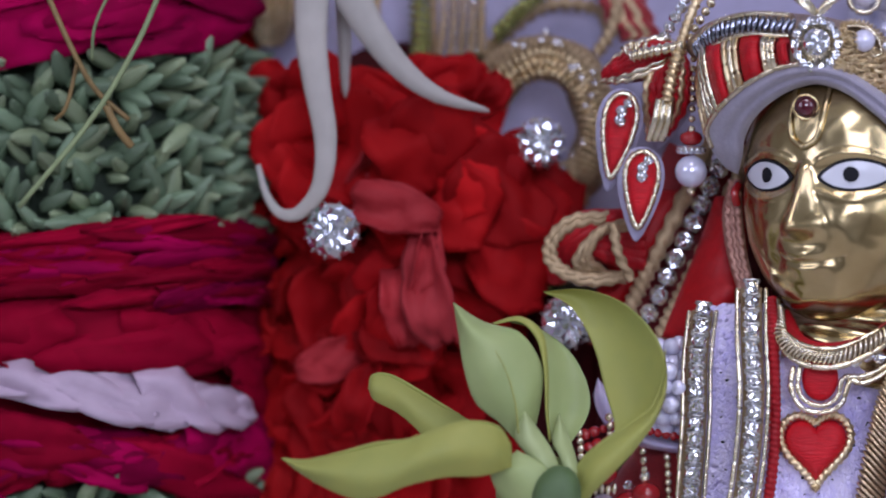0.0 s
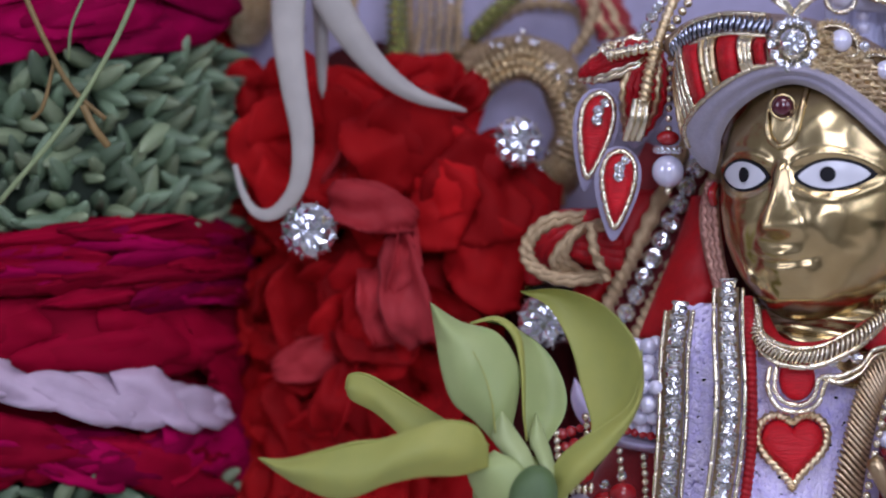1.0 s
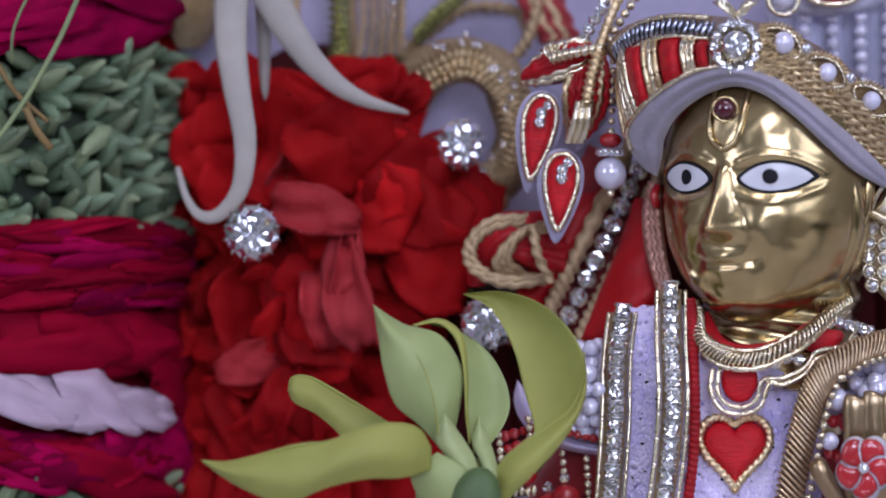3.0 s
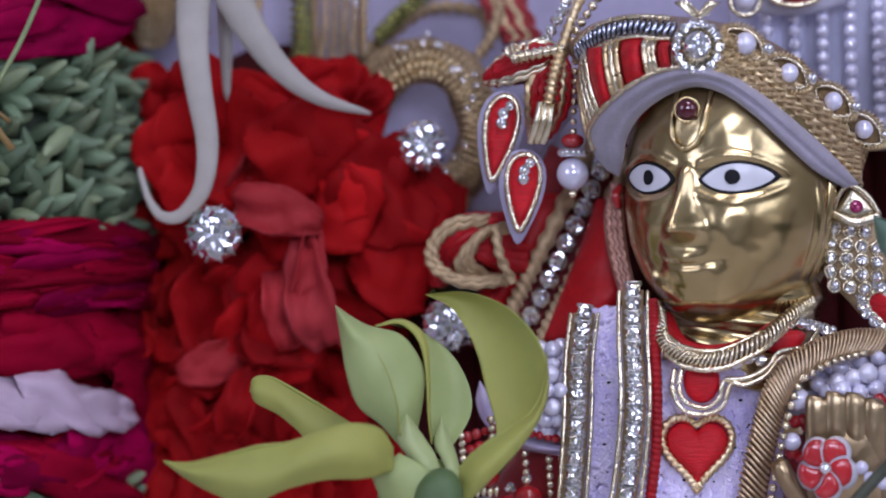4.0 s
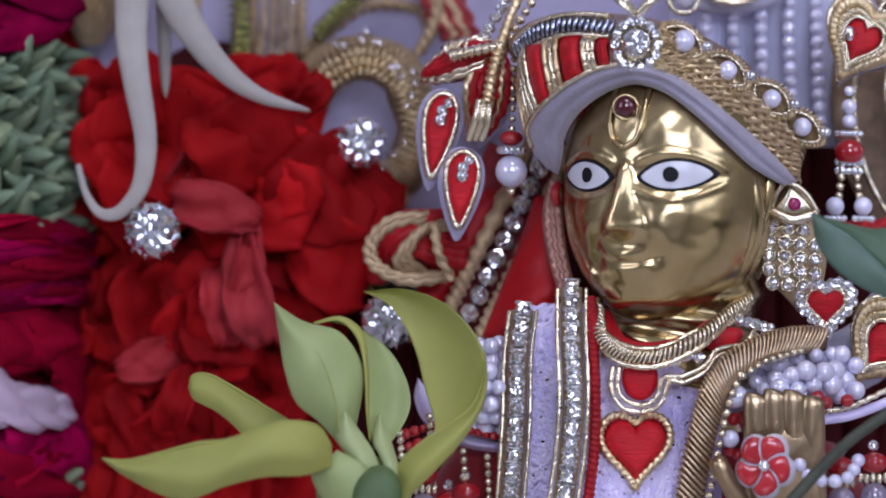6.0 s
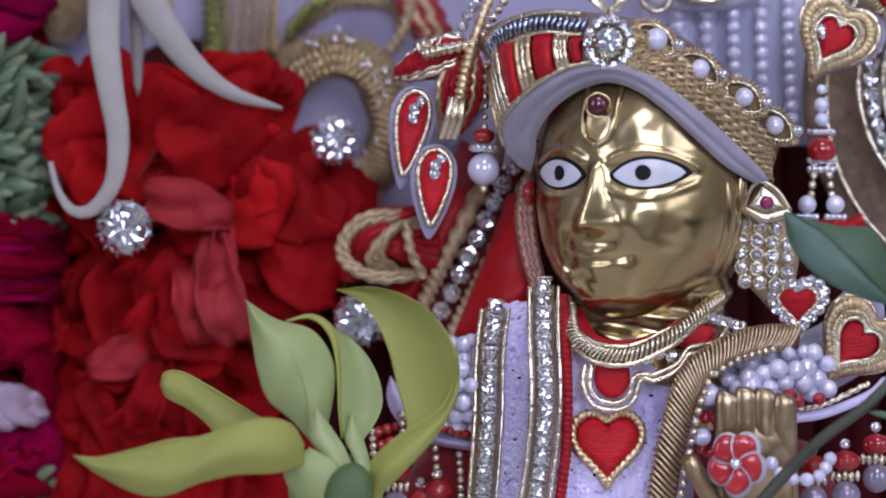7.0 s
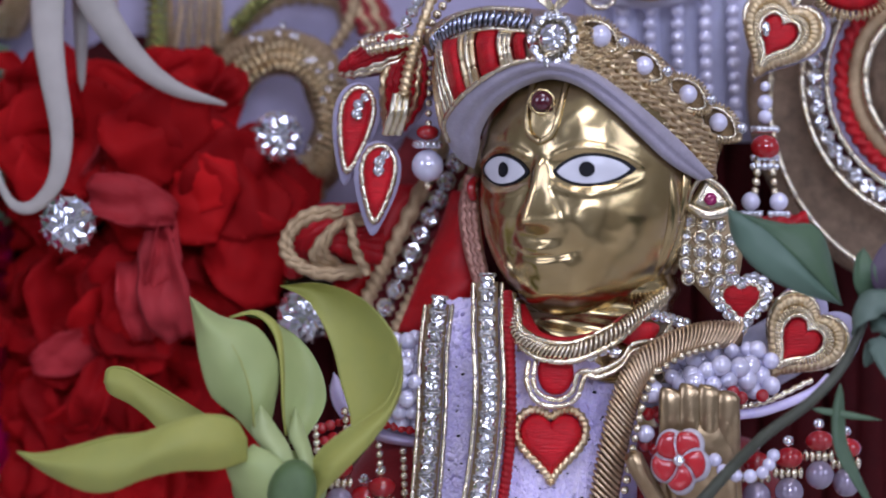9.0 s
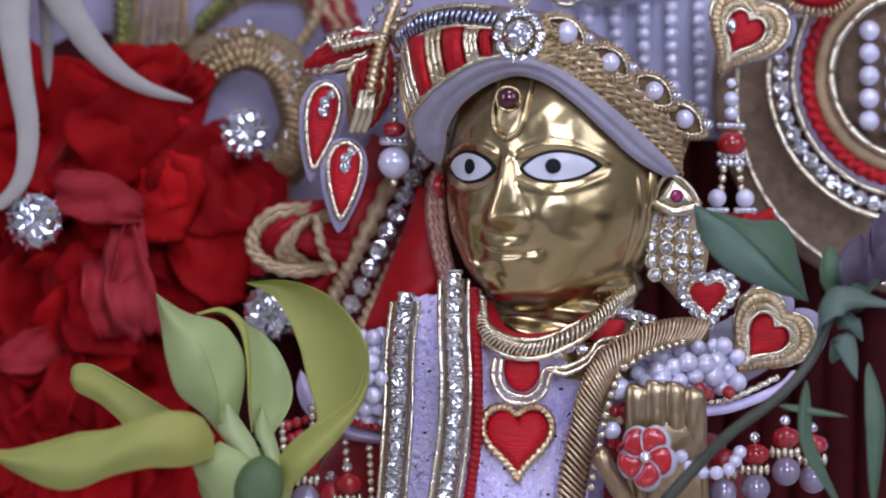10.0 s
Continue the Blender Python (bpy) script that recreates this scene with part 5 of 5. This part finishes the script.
part("fold", sheet([P(880, 340, 20), P(840, 420, 19), P(800, 500, 19), P(770, 580, 20)], [P(965, 340, 19), P(915, 430, 18), P(880, 500, 18), P(850, 580, 19)], 0.003, 0.001, 24, 12, 0.0015, 5), RED_BRIGHT, sash, "bright red satin")

knot = thing("striped_knot", P(760, 440, 16), "red and gold striped cord knot", "knot")
for k in range(6):
    part("cord_strand", cord([P(722 + 7 * k, 500 - 6 * k, 17), P(716 + 9 * k, 440 + 2 * k, 13), P(752 + 8 * k, 400 + 9 * k, 11.5), P(815, 388 + 14 * k, 12), P(872, 392 + 15 * k, 15)], 0.0017, 0.008, depth=0.1), RED_SATIN, knot)
for k in range(3):
    part("cord_strand", cord([P(800 + 6 * k, 500 - 4 * k, 13), P(755 + 10 * k, 470 - 6 * k, 9.5), P(790 + 6 * k, 418 - 4 * k, 9), P(850, 395 + 5 * k, 11)], 0.0009, 0.0026, depth=0.15), GOLD_OLD, knot)
for k in range(2):
    part("cord_strand", cord([P(812, 384 + 9 * k, 11), P(745 + 6 * k, 392 + 9 * k, 10), P(706 + 9 * k, 432, 10.5), P(712 + 8 * k, 474 - 4 * k, 10.5), P(770, 502 - 8 * k, 10), P(842, 496 - 8 * k, 10)], 0.0009, 0.0024, depth=0.18), GOLD_OLD, knot)
part("cord_strand", cord([P(820, 400, 6), P(828, 450, 5), P(852, 500, 6)], 0.0009, 0.0024, depth=0.2), GOLD_OLD, knot)
part("base", tube([P(770, 440, 18), P(790, 440, 50), P(800, 440, 58)], 0.005, 8, 10), RED_CLOTH, knot)

# ---- ornaments on the backdrop ----
scroll = thing("gold_scroll", P(700, 200, 42), "thick gold purl scroll embroidered on the lilac backdrop", "embroidery")
for o, m in ((-27, GOLD), (-9, GOLD), (9, GOLD), (27, GOLD_OLD)):
    k = 1 + o / 130
    part("purl", coil([P(700 - 105 * k, 240 - 60 * k, 42), P(700 - 72 * k, 240 - 105 * k, 40), P(700, 235 - 130 * k, 39), P(700 + 65 * k, 240 - 95 * k, 39), P(700 + 92 * k, 240 - 10 * k, 39), P(700 + 70 * k, 240 + 65 * k, 40), P(700 + 10 * k, 240 + 90 * k, 42)],
                      0.0012, 0.0015, 0.00042, 0.0012), m, scroll)
part("scroll_core", cord([P(592, 182, 43), P(622, 132, 42), P(700, 104, 41), P(766, 142, 41), P(792, 228, 41), P(770, 306, 42), P(710, 332, 43)], 0.0042, 0.011, 160, 3, 0.08, 0.6), GOLD_OLD, scroll)
for pts in ((P(560, 110, 52), P(620, 70, 51), P(700, 15, 51), P(790, 20, 51), P(815, 70, 51)), (P(590, 160, 52), P(600, 110, 51), P(620, 80, 51)), (P(830, 0, 42), P(815, 60, 41), P(790, 100, 42)), (P(775, 330, 42), P(760, 370, 41), P(730, 420, 42))):
    part("gold_cord", cord(list(pts), 0.0011, 0.002), GOLD_OLD, scroll)
for u, v in ((645, 82), (660, 84), (692, 74), (700, 58), (716, 78), (724, 79), (745, 122), (755, 120), (762, 140), (783, 130), (786, 150), (780, 172), (770, 190), (765, 255), (745, 275), (730, 300), (572, 5), (310, 55)):
    piece("stone", STONE_SMALL, scroll, P(u, v, 36), None, 0.0006)

boss = thing("gold_boss", P(215, 20, 50), "domed brown gold purl boss on the backdrop", "embroidery")
part("stem", tube([P(212, 10, 48), P(212, 10, 52), P(212, 10, 57)], 0.003, 6, 10), GOLD_OLD, boss)
part("dome", puff(oval_line(212, 12, 52, 74), (212, 12, 49), 0.007, 48, 10, 0.002), GOLD_OLD, boss)
for k in range(6):
    part("purl", coil([P(176 + 14 * k, -70, 46), P(176 + 14 * k, -20, 42.5 - 2.2 * math.sin(math.pi * (k + 0.5) / 6)), P(178 + 13.5 * k, 30, 42 - 2.2 * math.sin(math.pi * (k + 0.5) / 6)), P(196 + 6 * k, 82, 47)], 0.0007, 0.0007, 0.0003, 0.0011), GOLD, boss)

border = thing("gold_border", P(560, 30, 50), "gold and green tinsel border of the backdrop", "embroidery")
for u0, w, n in ((515, 17, 5),):
    for k in range(n):
        part("purl", coil([P(u0 + w * k, -60, 48), P(u0 + w * k + 4, 40, 47), P(u0 + w * k - 6 + 2 * k, 140 - 16 * abs(k - 1.5), 48)], 0.0006, 0.0006, 0.0003, 0.0011), GOLD, border)
        for v in (-10, 20, 52, 84):
            piece("stone", STONE_SMALL, border, P(u0 + w * k + 9, v + 9 * (k % 2), 44), None, 0.0003)
pearl_row(border, [P(470, -50, 44), P(474, 60, 44), P(472, 140, 45)], 0.0009, 0.0017, BEAD_GREEN, "green_bead")
pearl_row(border, [P(725, -40, 44), P(662, 8, 44), P(612, 58, 44)], 0.0009, 0.0017, BEAD_GREEN, "green_bead")
for k in range(2):
    part("tinsel", coil([P(466 + 16 * k, -60, 46), P(470 + 16 * k, 60, 46), P(468 + 16 * k, 140, 47)], 0.0009, 0.0009, 0.00045, 0.0014, k), TINSEL, border)
    part("tinsel", coil([P(720, -40 + 14 * k, 46), P(660, 10 + 14 * k, 46), P(610, 60 + 14 * k, 46)], 0.0009, 0.0009, 0.00045, 0.0014, k), TINSEL, border)
part("tinsel", coil([P(690, 520, 40), P(715, 500, 38), P(735, 490, 40)], 0.0012, 0.0012, 0.0005, 0.0015), TINSEL, border)
for pts in ((P(405, -40, 52), P(400, 40, 50), P(415, 90, 52)), (P(500, -40, 52), P(502, 60, 50), P(505, 130, 52)), (P(590, -40, 52), P(585, 60, 50), P(590, 140, 52))):
    part("gold_cord", cord(list(pts), 0.0007, 0.002), GOLD_OLD, border)

fold = thing("red_drape", P(830, 20, 40), "red and gold striped drape above the plume", "drape")
for k in range(5):
    part("cord_strand", cord([P(800 + 11 * k, -60, 46), P(812 + 14 * k, 20, 43), P(850 + 10 * k, 70, 42)], 0.0015, 0.005), RED_CLOTH if k % 2 == 0 else GOLD_OLD, fold)

# ---- right of the statue ----
cape = thing("pearl_cape", P(1380, 60, 30), "white pleated cloth with hanging strands of pearls", "cape")
for k in range(7):
    u = 1260 + 42 * k
    part("pleat", tube([P(u, -120, 31), P(u + 2, 60, 30), P(u + 6, 262, 32)], 0.0028, 10, 12, 0.7), WHITE_CLOTH, cape)
for k in range(5):
    u = 1300 + 49 * k
    pearl_row(cape, [P(u, -40, 24), P(u + 2, 80, 24), P(u + 8, 240, 26)], 0.00125, 0.0025)

earring = thing("earring", P(1455, 420, -2), "gold earring with ruby cap and rows of crystals", "earring")


def cap_line(a):
    """A low pointed arch over a bowed foot."""
    t = (a / (2 * math.pi)) % 1.0
    if t < 0.3:
        return 1447 + 54 * (t / 0.3), 326 + 52 * (t / 0.3) ** 1.5
    if t < 0.7:
        q = (t - 0.3) / 0.4
        return 1501 - 86 * q, 378 - 4 * q + 16 * math.sin(math.pi * q)
    q = (t - 0.7) / 0.3
    return 1415 + 32 * q ** 0.8, 374 - 48 * q ** 1.1


cap = part("cap", puff(cap_line, (1456, 362, -5), 0.0012), GOLD_PALE, earring)
part("cap_edge", tube([P(1415, 376, -6.4), P(1455, 393, -7.4), P(1501, 381, -6.4)], 0.0008, 16, 10, 0.6), GOLD_PALE, cap)
part("cap_edge", tube([P(1416, 374, -6), P(1428, 344, -6.4), P(1447, 326, -6.6), P(1478, 345, -6.4), P(1500, 380, -6)], 0.0005, 20, 8), GOLD_PALE, cap)
piece("ruby", mesh_of("pink_ruby", cut_stone(10), material("pink_ruby", (0.35, 0.01, 0.12), 0.05, 0.2, 0.1, 500, 0, coat=1.0), False), cap, P(1459, 364, -7.2), None, 0.0012)
plate = part("plate", sheet([P(1416, 388, -3), P(1404, 440, -3), P(1406, 490, -3), P(1436, 522, -3), P(1470, 560, -2)], [P(1502, 386, -3), P(1516, 440, -3), P(1512, 490, -3), P(1500, 522, -3), P(1480, 560, -2)], 0.0008, 0.0008, 20, 8), GOLD_OLD, earring, "brown gold plate")
for r in range(5):
    for k in range(3 + (r in (1, 2, 3))):
        u, v = 1420 + 27 * k - 6 * (r in (1, 2, 3)), 404 + 25 * r + 3 * k
        piece("stone", STONE_SMALL, plate, P(u, v, -5.5 + 0.4 * (k - 1.5) ** 2), pose(0, 0, 0, random.uniform(-12, 12), random.uniform(0, 90), random.uniform(-12, 12)), 0.0009)
        part("stone_ring", tube([P(u + 11 * math.cos(a), v + 11 * math.sin(a), -4.6 + 0.4 * (k - 1.5) ** 2) for a in np.linspace(0, 2 * math.pi, 9)], 0.0003, 16, 6), GOLD_PALE, plate)

earring_far = thing("earring", P(1030, 430, 6), "rose brown corded earring plate beside the far cheek", "earring")
part("plate", sheet([P(1024, 322, 8), P(1012, 380, 7), P(1020, 450, 5), P(1040, 520, 3), P(1056, 552, 2)], [P(1046, 322, 6), P(1048, 380, 4), P(1056, 450, 2), P(1072, 520, 0), P(1078, 556, 0)], 0.0012, 0.0008, 24, 8), EARTH_RED, earring_far, "rose brown metal plate")
for o in (0.25, 0.5, 0.75):
    part("ridge", cord([P(1024, 322, 8).lerp(P(1046, 322, 6), o) - Vector((0, 0.001, 0)), P(1012, 380, 7).lerp(P(1048, 380, 4), o) - Vector((0, 0.0014, 0)), P(1020, 450, 5).lerp(P(1056, 450, 2), o) - Vector((0, 0.0014, 0)), P(1040, 520, 3).lerp(P(1072, 520, 0), o) - Vector((0, 0.001, 0))], 0.0006, 0.0018, depth=0.3), EARTH_RED, earring_far)
part("hook", tube([P(1040, 330, 4), P(1034, 345, 2), P(1038, 365, 3)], 0.0008, 10, 8), RED_BEAD, earring_far)

pendant = thing("heart_pendant", P(1512, 545, -3), "red heart pendant ringed with crystals", "pendant")
part("padding", puff(heart_line(1514, 548, 34, 36), (1514, 548, -3), 0.0012), RED_STITCH, pendant)
part("gold_cord", cord(closed(heart_line(1514, 548, 35, 37), -3.4, 40), 0.0004, 0.001, lobes=1), GOLD_PALE, pendant)
plate = part("plate", puff(heart_line(1514, 550, 52, 56), (1514, 550, -1), 0.0005), GOLD_OLD, pendant)
for j in range(24):
    u, v = heart_line(1514, 550, 48, 52)(2 * math.pi * (j + 0.5) / 24)
    piece("stone", STONE_SMALL, plate, P(u, v, -3.5), pose(0, 0, 0, random.uniform(-12, 12), random.uniform(0, 90), random.uniform(-12, 12)), 0.0011)



def heart_in_gold(name, label, cu, cv, w, h, turn, y, fu, fv):
    g = thing(name, P(cu, cv, y), label, "patch")
    part("felt", puff(heart_line(cu + fu, cv + fv, w + 48, h + 50, turn), (cu + fu, cv + fv, y + 4), 0.001), FELT, g, "lilac felt backing")
    part("padding", puff(heart_line(cu, cv, w, h, turn), (cu, cv, y), 0.0013), RED_STITCH, g)
    part("gold_wire", bugle(closed(heart_line(cu, cv, w + 4, h + 4, turn), y - 0.6, 48), 0.00045, 0.003), GOLD_PALE, g)
    part("purl", coil(closed(heart_line(cu, cv, w + 13, h + 13, turn), y, 48), 0.0008, 0.0008, 0.0002, 0.00042), GOLD_PALE, g)
    part("purl_core", tube(closed(heart_line(cu, cv, w + 13, h + 13, turn), y, 48), 0.00072, 96, 8), GOLD, g)
    part("gold_roll", cord(closed(heart_line(cu, cv, w + 27, h + 28, turn), y + 0.6, 48), 0.0011, 0.0007, lobes=1, depth=0.06), GOLD, g)
    part("gold_wire", bugle(closed(heart_line(cu, cv, w + 40, h + 41, turn), y + 1, 48), 0.00055, 0.003), GOLD_PALE, g)
    return g


heart_in_gold("heart_shoulder_patch", "red heart in thick gold purl on lilac felt", 1612, 620, 36, 46, 0.7, -3, 14, -6)
crest = heart_in_gold("heart_crest", "small red heart in gold purl beside the turban", 1572, 80, 32, 44, 0.5, 4, 4, 2)
piece("stone", STONE_SMALL, crest, P(1556, 62, 2), None, (0.0008, 0.0008, 0.0014))

crest2 = thing("red_patch", P(1710, 20, 8), "red patch in gold cord at the cape's edge", "patch")
part("padding", puff(oval_line(1708, 0, 52, 28), (1708, 0, 8), 0.0012), RED_SATIN, crest2)
part("purl", coil(closed(oval_line(1708, 0, 62, 38), 7, 40), 0.0008, 0.0008, 0.00028, 0.0009), GOLD, crest2)

crest3 = thing("red_patch", P(1350, -15, 20), "red patch in gold cord on white felt above the turban", "patch")
part("felt", puff(oval_line(1335, -20, 120, 46), (1335, -20, 21), 0.001), WHITE_CLOTH, crest3, "white felt backing")
part("padding", puff(oval_line(1350, -22, 46, 24), (1350, -22, 18), 0.0012), RED_SATIN, crest3)
part("gold_wire", bugle(closed(oval_line(1350, -22, 52, 30), 17, 40), 0.0006, 0.003), GOLD_PALE, crest3)
part("gold_wire", bugle(closed(oval_line(1262, 2, 26, 24), 16, 30), 0.0005, 0.003), GOLD_PALE, crest3)
piece("pearl", PEARL_MESH, crest3, P(1262, 0, 16), None, 0.0018)

drop = thing("bead_tassel", P(1555, 300, 2), "tassel of pearls, a red bead and crystal rings", "tassel")
for v, r in ((164, 0.0009), (192, 0.0014), (218, 0.0013)):
    piece("pearl", PEARL_MESH, drop, P(1555, v, 3), None, r)
for v in (240, 290, 306):
    for k in range(5):
        piece("stone", STONE_SMALL, drop, P(1535 + 10 * k, v, 2 - 1.2 * math.sin(math.pi * k / 4)), None, 0.0007)
piece("red_bead", BEAD_RED, drop, P(1555, 272, 2), None, (0.0027, 0.0024, 0.0024))
for s in (-1, 1):
    pearl_row(drop, [P(1555 + s * 12, 300, 2), P(1555 + s * 18, 350, 1)], 0.0008, 0.0017, BEAD_GOLD, "gold_bead")
    piece("pearl", PEARL_MESH, drop, P(1555 + s * 25, 368, 1), None, 0.0017)
    for k in range(4):
        piece("stone", STONE_SMALL, drop, P(1541 + s * 25 + 10 * k, 390, 1), None, 0.0007)
part("red_thread", cord([P(1540, 410, 3), P(1580, 405, 2), P(1630, 400, 3)], 0.0014, 0.003), RED_SATIN, drop)

ring = thing("oval_frame", P(1840, 100, 20), "oval frame of brown gold net, crystals and red braid", "frame")


def arc(r, y, a0=80, a1=262, cu=1878, cv=150, sq=1.0):
    return [P(cu + r * math.cos(radians(a)), cv + sq * r * math.sin(radians(a)), y) for a in np.linspace(a0, a1, 13)]


part("net", petal(arc(300, 22, 85, 225, 1888, 172), lambda s: 0.0068, (1, 0, -0.3), 0.0, 0.0004, 40, 8), NET, ring, "brown gold net")
part("outer_wire", bugle(arc(338, 18, 100, 215, 1902, 188), 0.0006, 0.005), GOLD_PALE, ring)
stone_row(ring, arc(236, 14), 0.0015, 0.0028)
for r in (214, 258):
    part("wire", bugle(arc(r, 14), 0.0006, 0.0045), GOLD_PALE, ring)
part("felt_band", tube(arc(204, 15), 0.0006, 40, 8), FELT, ring)
part("red_braid", cord(arc(188, 14), 0.0012, 0.0022, lobes=2), RED_SATIN, ring)
part("gold_band", tube(arc(163, 14), 0.0015, 50, 12, 0.7), GOLD_OLD, ring)
part("wire", bugle(arc(145, 12), 0.0008, 0.005), GOLD_PALE, ring)
part("inner_plate", puff(oval_line(1878, 150, 150, 152), (1878, 150, 20), 0.002), NET, ring)
for i in range(5):
    for j in range(3):
        piece("pearl", PEARL_MESH, ring, P(1800 + 46 * j, 70 + 40 * i + 12 * (j % 2), 14), None, 0.0019)
part("stand", tube([P(1850, 90, 26), P(1850, 130, 50), P(1850, 160, 58)], 0.004, 8, 10), DARK_WOOD, ring)

# Pleats added to fill the dark behind; its shade is in their colour.
shade = thing("shade_curtain", P(1700, 700, 40), "added dark red curtain standing in for the shade behind the statue", "curtain")
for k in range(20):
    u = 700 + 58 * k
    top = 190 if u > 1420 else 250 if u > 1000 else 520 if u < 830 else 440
    part("pleat", tube([P(u, top, 46), P(u + 8 * (k % 2), 700, 44), P(u, 1080, 46)], 0.0035, 14, 12, 0.8), CURTAIN_SHADE, shade)

# ---- leafy sprig in front ----
sprig = thing("leafy_sprig", P(1500, 850, -30), "sprig with green leaves and purple buds", "sprig")
stem = part("stem", tube([P(1440, 905, -25), P(1500, 838, -27), P(1560, 780, -30), P(1640, 720, -31), P(1700, 650, -30), P(1740, 560, -28), P(1790, 470, -26)], lambda q: 0.0011 - 0.0003 * q, 40, 10), TWIG, sprig)
# One leaf in two greens: the fold's difference in light is in the colours.
MIDRIB = [P(1488, 378, -32), P(1522, 396, -33), P(1566, 426, -33.5), P(1631, 489, -32), P(1694, 552, -28)]
part("leaf", sheet([P(1488, 378, -32), P(1499, 435, -32), P(1541, 489, -32.5), P(1612, 528, -31.5), P(1694, 552, -28)], MIDRIB, 0.0008, 0.0003, 30, 10, 0.0008, 3), LEAF_FOLD_LIT, stem, "half of a folded leaf, its cooler light put into the green")
part("leaf", sheet(MIDRIB, [P(1488, 378, -32), P(1528, 392, -32), P(1590, 406, -30.5), P(1656, 420, -29), P(1694, 552, -27.6)], 0.001, 0.0003, 30, 10, 0.0008, 5), LEAF, stem, "olive half of a folded leaf, its darker light put into the green")
part("leaf", petal([P(1708, 605, -30), P(1718, 565, -33), P(1760, 540, -34), P(1850, 556, -31)], spindle(0.0032, 0.4, 0.05), (0.2, 0.5, 1), 0.3, 0.0002, 16, 8, 0.0006, 5), LEAF_PALE, stem)
part("leaf", petal([P(1690, 690, -30), P(1690, 790, -32), P(1720, 860, -32), P(1760, 930, -31)], spindle(0.0014, 0.4, 0.1), (1, 0.4, 0.2), 0.2, 0.0002, 16, 6, 0.0004, 6), LEAF, stem)
part("leaf", petal([P(1640, 735, -31), P(1700, 745, -31), P(1765, 755, -31)], spindle(0.0007, 0.4, 0.1), (0, 0.3, 1), 0.2, 0.0002, 10, 6), LEAF, stem)
part("leaf", petal([P(1735, 660, -29), P(1755, 610, -31), P(1780, 690, -31)], spindle(0.0024, 0.5, 0.1), (1, 0.4, 0.2), 0.3, 0.0002, 12, 8, 0.0004, 9), LEAF_PALE, stem)
part("leaf", petal([P(1800, 660, -29), P(1815, 760, -31), P(1810, 920, -31)], spindle(0.002, 0.5, 0.1), (1, 0.4, 0.2), 0.3, 0.0002, 12, 8, 0.0004, 10), LEAF, stem)
for k, (u, v, du, dv, w, m) in enumerate(((1740, 540, -10, -90, 0.0022, LEAF), (1780, 540, 5, -110, 0.003, PURPLE), (1815, 520, 15, -130, 0.0035, PURPLE), (1760, 570, 60, -60, 0.002, LEAF), (1830, 480, 5, -90, 0.003, PURPLE), (1750, 560, 40, 60, 0.002, LEAF))):
    part("bract", petal([P(u, v, -28), P(u + du * 0.5 - 6, v + dv * 0.5, -31), P(u + du, v + dv, -29)], spindle(w, 0.45, 0.1), (1, 0.3 * (-1) ** k, 0.1), 0.5, 0.0002, 12, 8, 0.0005, 11 + k), LEAF_PALE if k == 5 else m, stem)
